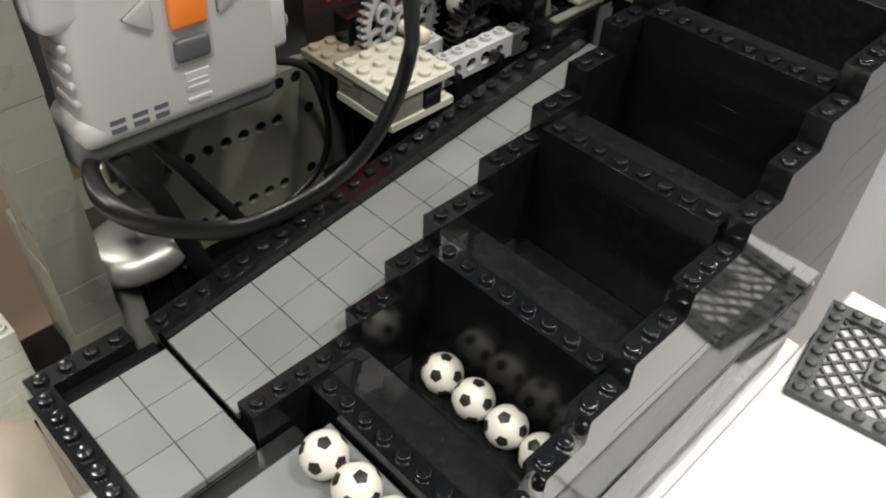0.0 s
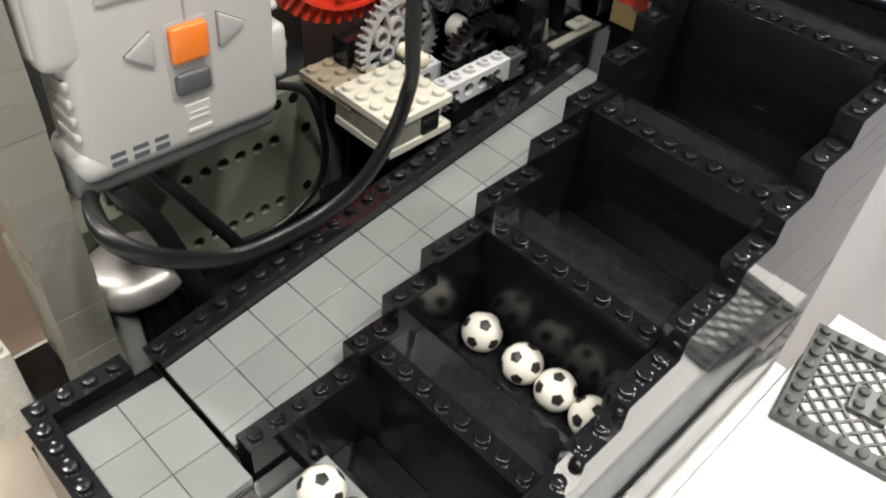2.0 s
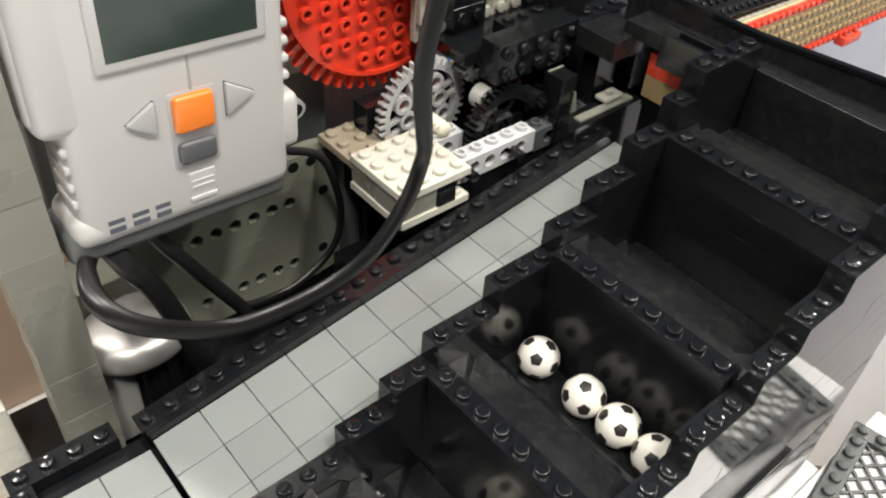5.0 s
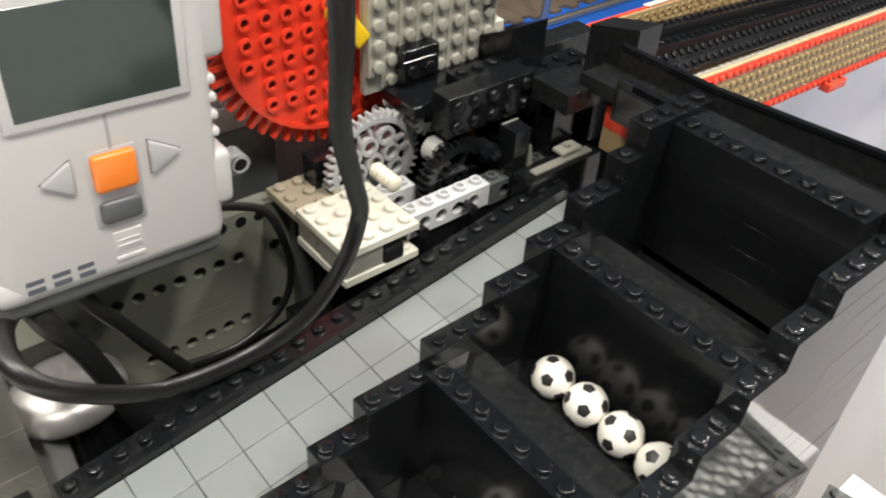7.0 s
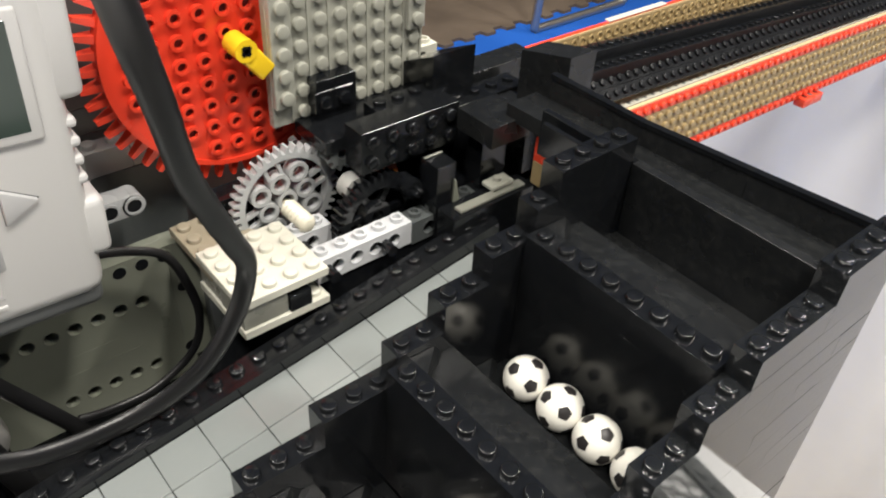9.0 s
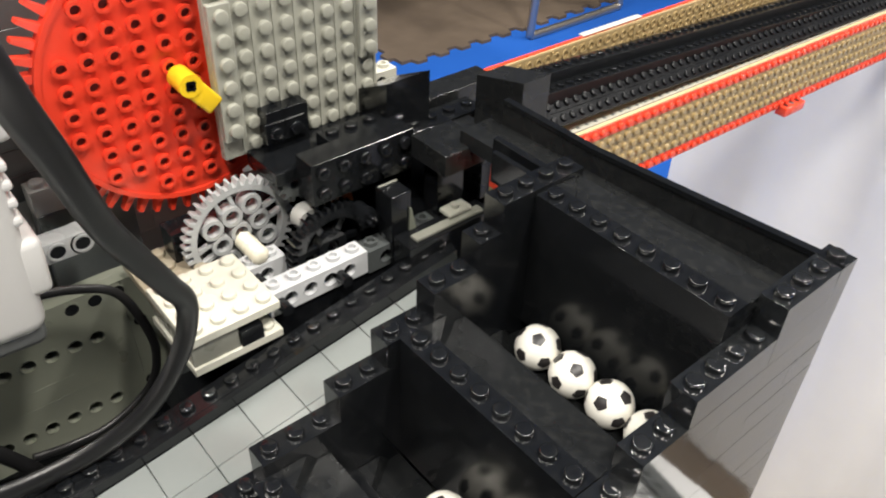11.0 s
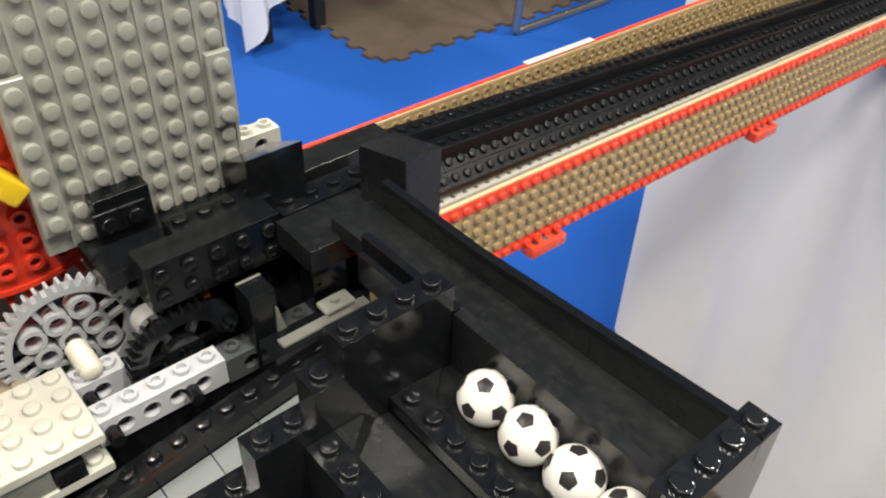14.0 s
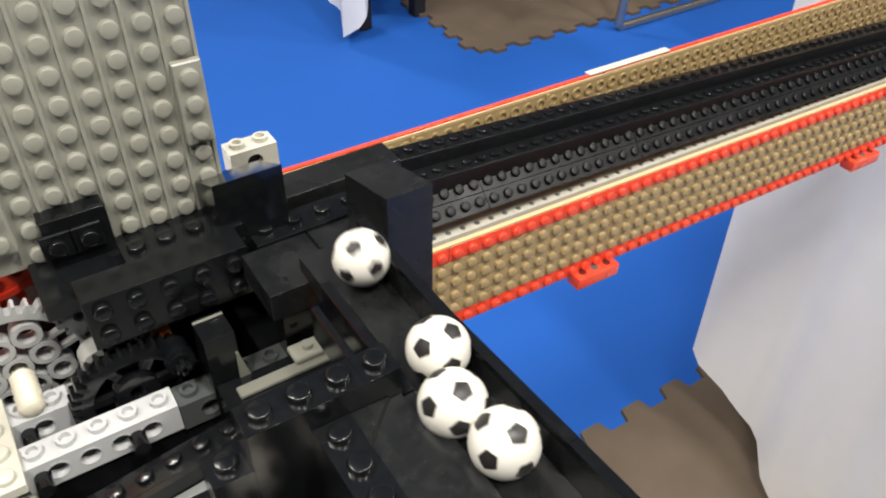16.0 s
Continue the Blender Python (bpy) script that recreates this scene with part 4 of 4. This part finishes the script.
for i, j in sorted(holes):
    bm = bmesh.new()
    cyl(bm, (-4.55, 8 * i + 5.2, 8 * j + 4), 2.55, 0.08, "x", 14)
    part("hole_shade", bm, BLACK_SATIN, frame_)
    bm = bmesh.new()
    ring(bm, (-0.5, 8 * i + 5.2, 8 * j + 4), 3.0, 2.55, 0.62, "x", 18)
    part("hole_rim", bm, OLD_GREY_GREEN, frame_, smooth=True)
for y, z in ((85, 43.5), (83.5, 13.5), (64, 59.8), (72, 59.8), (80, 59.8)):
    bm = bmesh.new()
    ring(bm, (-0.5, y, z), 3.0, 2.4, 0.65, "x", 18)
    part("hole_rim", bm, OLD_GREY_GREEN, frame_, smooth=True)
    bm = bmesh.new()
    cyl(bm, (-0.1, y, z), 2.45, 0.2, "x", 14)
    part("hole_shade", bm, BLACK_SATIN, frame_)
for y0, y1, j in ((34, 66, 2), (40, 58, 3)):
    bm = bmesh.new()
    box(bm, -0.2, 0.08, y0, y1, 8 * j + 7.9, 8 * j + 8.05)
    part("brick_joint", bm, OLD_GREY_GREEN, frame_)
back = thing("grey_back_wall", at(-92, 60, -53), "old grey toy brick wall behind the gears", "toy wall")
for k in range(11):
    for q in range(2):
        brick(back, 0, q * 64 - (32 if k % 2 else 0), 9.6 * k, 1, 8, 3, GREY_MID, False)
for k in range(11, 18):
    brick(back, 0, 0 if k % 2 else 8, 9.6 * k, 1, 6, 3, DARK_GREY, False)
ledge = thing("grey_stud_ledge", at(-84, 84, 50), "short ledge of old grey toy bricks with studs", "toy bricks")
for k in range(2):
    brick(ledge, 0, 16 * k, 0, 1, 2, 3, GREY_MID, True)
bm = bmesh.new()
box(bm, 0.2, 7.8, 0.2, 31.8, -125.5, -0.1, 0.3)
part("support", bm, DARK_GREY, ledge)
hook = thing("grey_hook", at(-62, 84, 47), "pale grey toy beam end with a round hole", "toy beam")
bm = bmesh.new()
box(bm, -3.6, 3.6, -44, 8, -3.9, 3.9, 0.5, 2)
cyl(bm, (-3.6, 8, 0), 3.9, 7.2, "x", 24)
for k in range(5):
    ring(bm, (3.4, 8 - 8 * k, 0), 3.3, 2.5, 0.7, "x", 18)
part("beam_body", bm, LIGHT_BLUISH, hook, smooth=True)
for k in range(5):
    bm = bmesh.new()
    cyl(bm, (3.5, 8 - 8 * k, 0), 2.5, 0.2, "x", 16)
    part("pin_hole", bm, BLACK_SATIN, hook, "dark pin hole")

# ---- grey brick column ----
column = thing("grey_brick_column", at(-46, -18.5, WALL_LOW), "column of old grey toy bricks beside the controller", "toy column")
rng = random.Random(5)
for k in range(28):
    brick(column, 0 + rng.uniform(-0.15, 0.15), rng.uniform(-0.15, 0.15), 9.6 * k, 2, 2, 3, OLD_GREY, k == 27)

crumpled = thing("beige_cloth", at(-190, -210, TABLE + 0.3), "crumpled beige cloth lying on the table", "cloth")
bm = bmesh.new()
rows = []
for i in range(41):
    rows.append([])
    for j in range(29):
        x, y = i * 7.6 - 130, j * 7.4 - 30
        h_ = 9 + 4 * math.sin(x * 0.05 + y * 0.09) + 3 * math.sin(x * 0.11 - y * 0.06 + 1) + 1.4 * math.sin(x * 0.23 + y * 0.21)
        rows[-1].append(bm.verts.new((x, y, h_ if 0 < i < 40 and 0 < j < 28 else 0.2)))
for a, b in zip(rows, rows[1:]):
    for j in range(28):
        bm.faces.new((a[j], b[j], b[j + 1], a[j + 1]))
part("cloth_sheet", bm, BEIGE_CLOTH, crumpled, smooth=True)
carton = thing("peach_carton", at(-150, -70, TABLE + 0.3), "tall plain peach-coloured carton behind the grey column", "carton")
bm = bmesh.new()
box(bm, 0, 50, 0, 92, 0, 130, 1.5, 2)
part("carton_body", bm, CARTON, carton)
pale_stack = thing("pale_brick_stack", at(-72, -54.5, WALL_LOW), "low stack of pale grey toy bricks behind the landing", "toy bricks")
for k in range(5):
    brick(pale_stack, 0, 0, 9.6 * k, 2, 3, 3, PALE_GREY, k == 4, hollow=k == 4)

# ---- motor ----
motor = thing("silver_motor", at(-44, 15, -8), "rounded silver-grey toy motor under the controller", "motor")
bm = bmesh.new()
bmesh.ops.create_uvsphere(bm, u_segments=28, v_segments=16, radius=1)
for v in bm.verts:
    q = 1 / max(0.35, math.sqrt(max(0, 1 - v.co.z ** 2))) ** 0.55  # a flat dome with an upright rim
    v.co = Vector((v.co.x * 17 * min(q, 1.5), v.co.y * 19.5 * min(q, 1.5) - 1, v.co.z * (8 if v.co.z > 0 else 5.5)))
part("motor_dome", bm, CHROME, motor, smooth=True)
bm = bmesh.new()
cyl(bm, (0, 4, -46), 12, 42, "z", 24)
part("motor_body", bm, BLACK, motor, "black ribbed motor body", smooth=True)
for k in range(14):
    a = math.pi * 2 * k / 14
    bm = bmesh.new()
    box(bm, -0.8, 0.8, -0.8, 0.8, -44, -8)
    part("motor_rib", bm, BLACK, motor, "", rel(12 * math.cos(a), 4 + 12 * math.sin(a), 0))
bm = bmesh.new()
box(bm, -8, 8, -20, -6, -42, -5, 2, 2)
part("motor_foot", bm, GREY_MID, motor, "pale grey motor housing", smooth=True)
bm = bmesh.new()
box(bm, -34, -15, -30, 12, -60, 13, 1.5, 2)
part("motor_housing", bm, OLD_GREY_GREEN, motor, "grey housing behind the dome", smooth=True)

# ---- cables ----


def cable(points, w, h, label):
    ob = new("flat_cable", tube_mesh(points, w, h, CABLE, 12, 10))
    ob.matrix_basis = at(0, 0, 0)
    return tagged(ob, label, "cable", "black controller cables")


cable([(-42, 12, 40), (-27, 2, 42), (-15, 0.5, 37), (-9, 11, 27), (-9, 35, 12), (-6, 62, 12), (-2, 82, 21.5), (0, 96, 39), (3, 100.5, 58), (10, 94.5, 74), (18, 86.5, 92), (27, 79, 110), (40, 71.5, 135), (50, 65, 156), (60, 57, 188)], 6.6, 3.8, "thick black flat cable looping before the controller")
cable([(-46, 70, 44), (-48, 83, 38.7), (-48, 94.7, 31.5), (-48, 100.5, 17), (-48, 102.9, -0.6), (-48, 97.8, -15.8), (-48, 82, -25.3), (-48, 67, -25.8), (-47, 54, -22)], 3.2, 2.4, "thin black cable curving over the grey frame")
cable([(-38, 22, 44), (-35, 28.3, 31), (-35, 36.5, 15.7), (-35, 50.2, -9.9), (-36, 54, -20)], 5.2, 3.4, "short black flat cable under the controller")
cable([(-36, 10, 44), (-30, 14, 34), (-30, 21.4, 17), (-30, 31, -22), (-30, 36, -45)], 7.5, 3.6, "short wide black cable under the controller")

# ---- clear panels and lattice plate ----
for y0, y1 in ((40, 88), (88, 136), (136, 200)):
    o = thing("clear_panel", at(120.6, y0, TABLE + 0.3), "tall clear toy panel standing at the foot of the black wall", "toy panel", "clear panels along the wall")
    bm = bmesh.new()
    box(bm, 3.5, 4.0, 0.05, y1 - y0 - 0.05, 0, 52, 0.1)
    pane = part("pane", bm, CLEAR, o)
    pane.visible_shadow = False
    bm = bmesh.new()
    box(bm, 0, 3.3, 0.02, y1 - y0 - 0.02, 0, 21, 0.1)
    part("panel_foot", bm, BLACK_RISER, o, "dark foot of the panel")
lattice = thing("lattice_plate", at(135, 186.5, TABLE + 3.2, 0, 0, 9), "dark grey toy lattice plate with studs round its frame", "toy plate")
bm = bmesh.new()
for x0, x1, y0, y1 in ((0, 64, 0, 8), (0, 64, 56, 64), (0, 8, 8, 56), (56, 64, 8, 56)):
    box(bm, x0, x1, y0, y1, 0, 3.2, 0.25)
part("plate_frame", bm, DARK_GREY, lattice)
sm = bmesh.new()
stud(sm, 0, 0, 0, 14)
dg_stud = mesh_of(sm, DARK_GREY, True, "stud")
for k in range(8):
    for x, y in ((8 * k + 4, 4), (8 * k + 4, 60)) + (((4, 8 * k + 4), (60, 8 * k + 4)) if 0 < k < 7 else ()):
        put("stud", dg_stud, lattice, rel(x, y, 3.15))
for x in (28, 36):
    for y in (28, 36):
        put("stud", dg_stud, lattice, rel(x, y, 3.15))
bm = bmesh.new()
box(bm, 24, 40, 24, 40, 0.2, 3.2, 0.25)
part("centre_plate", bm, DARK_GREY, lattice)
for s in (1, -1):
    for k in range(-6, 7):
        bm = bmesh.new()
        c = 32 + 8.4 * k
        pts = []
        for q in range(0, 65):
            x = 8 + 48 * q / 64
            y = c + s * (x - 32)
            if 7.9 <= y <= 56.1:
                pts.append((x, y))
        if len(pts) < 3:
            bm.free()
            continue
        (xa, ya), (xb, yb) = pts[0], pts[-1]
        d = Vector((xb - xa, yb - ya, 0)).normalized()
        nrm = Vector((-d.y, d.x, 0)) * 0.62
        v = [bm.verts.new(Vector((px_, py_, z)) + f * nrm) for z in ((0.3, 1.6) if s > 0 else (0.5, 1.8)) for (px_, py_), f in (((xa, ya), 1), ((xb, yb), 1), ((xb, yb), -1), ((xa, ya), -1))]
        for f in ((0, 1, 2, 3), (4, 5, 6, 7), (0, 1, 5, 4), (1, 2, 6, 5), (2, 3, 7, 6), (3, 0, 4, 7)):
            bm.faces.new([v[i] for i in f])
        part("lattice_bar", bm, DARK_GREY, lattice)


# ---- movement ----
PERIOD, PEAK = 4.34, 0.25


def lift(t, sign):
    return -16 + sign * 16 * math.cos(2 * math.pi * (t - PEAK) / PERIOD)


def rest(t, y):
    """Where a ball's centre lies on the step at y: y and z."""
    if y <= 0:
        return 8.4, -3.9
    z = 46 + (y - 120) / 2 - 1 + lift(t, 1 if (y // 24) % 2 else -1) + 2.6 + (5.0 if y == 192 else 0)
    return y + (12.8 if y < 192 else 11.5), z


def ball_row(t, i, delay):
    """The place and roll of ball i of a batch that follows the first by delay seconds."""
    hop = [1.6, 3.68, 5.95, 8.1, 10.3, 12.55]
    tau = t - delay
    xs = 62.5 + 14.1 * i - (6 if i == 0 and 1.8 < tau < 6.0 else 0) * min(1, max(0, (tau - 1.8) / 0.3), max(0, 6.0 - tau) / 0.3)
    if delay:
        xs = 69.0 + 13.8 * i + (8.5 if i < 2 else 8.8) * min(1, max(0, (t - 2.1) / 0.4)) * min(1, max(0, (15.1 - t) / 0.4))
    if not delay:  # the batch shifts along the top step
        xs += 3.0 * min(1, max(0, (t - 12.6) / 0.4))
    y = 48
    if delay and t < 2.1:
        y = 0
    elif delay and t < 3.68:
        y = 24
    for h in hop:
        if tau > h:
            y += 24
    y = min(y, 192)
    cy, cz = rest(t, y)
    starts_ = [h + delay for h in hop] + ([2.1, 3.68] if delay else [])
    for h in starts_:
        if h < t < h + 0.28 + 0.03 * i:
            f = (t - h) / (0.28 + 0.03 * i)
            py, pz = rest(t, y - 24)
            if delay and y == 24:
                py, pz = rest(t, 0)
            cy, cz = py + (cy - py) * f, max(pz + (cz - pz) * f * f, cz)
    if not delay and t > 14.6:
        ends = [((15.0, 57.5, 211, 78), (15.5, 52, 217, 84), (15.8, 27, 218.4, 80), (16.0, 8, 220, 79.2)),
                ((15.0, 74.5, 211, 78), (15.5, 67, 214.5, 84), (15.8, 49, 218.4, 80), (16.0, 43, 219.5, 79.6)),
                ((15.0, 88, 211, 78), (15.5, 80, 215.6, 84), (15.8, 62, 217, 80.5), (16.0, 57, 214.0, 80)),
                ((15.0, 101, 211, 78), (15.5, 92, 215.8, 84), (15.8, 76, 217.5, 80.5), (16.0, 70, 217.0, 80))][i]
        ks = [(14.6, xs, *rest(14.6, 192))] + list(ends)
        for a, b in zip(ks, ks[1:]):
            if a[0] <= t <= b[0] + 1e-6:
                f = (t - a[0]) / (b[0] - a[0])
                xs, cy, cz = (a[k] + (b[k] - a[k]) * f for k in (1, 2, 3))
    spin = Matrix.Rotation((62.5 + 14.1 * i - xs) / -7.0, 4, "Y") @ Matrix.Rotation(-(cy - 60) / 7.0, 4, "X")
    start = Euler((0.4 + 1.3 * i, 0.7 * i, 0.3 + 2.1 * i)).to_matrix().to_4x4()
    return at(xs, cy, cz) @ spin @ start


def motions():
    times = [k * 0.2 for k in range(81)]
    walk(rack_even, [(t, at(80, 0, lift(t, 1))) for t in times])
    walk(rack_odd, [(t, at(80, 0, lift(t, -1))) for t in times])
    fine_times = [k * 0.1 for k in range(161)]
    for k, b in enumerate(balls):
        walk(b, [(t, ball_row(t, k % 4, 0.0 if k < 4 else PERIOD)) for t in fine_times])


motions()
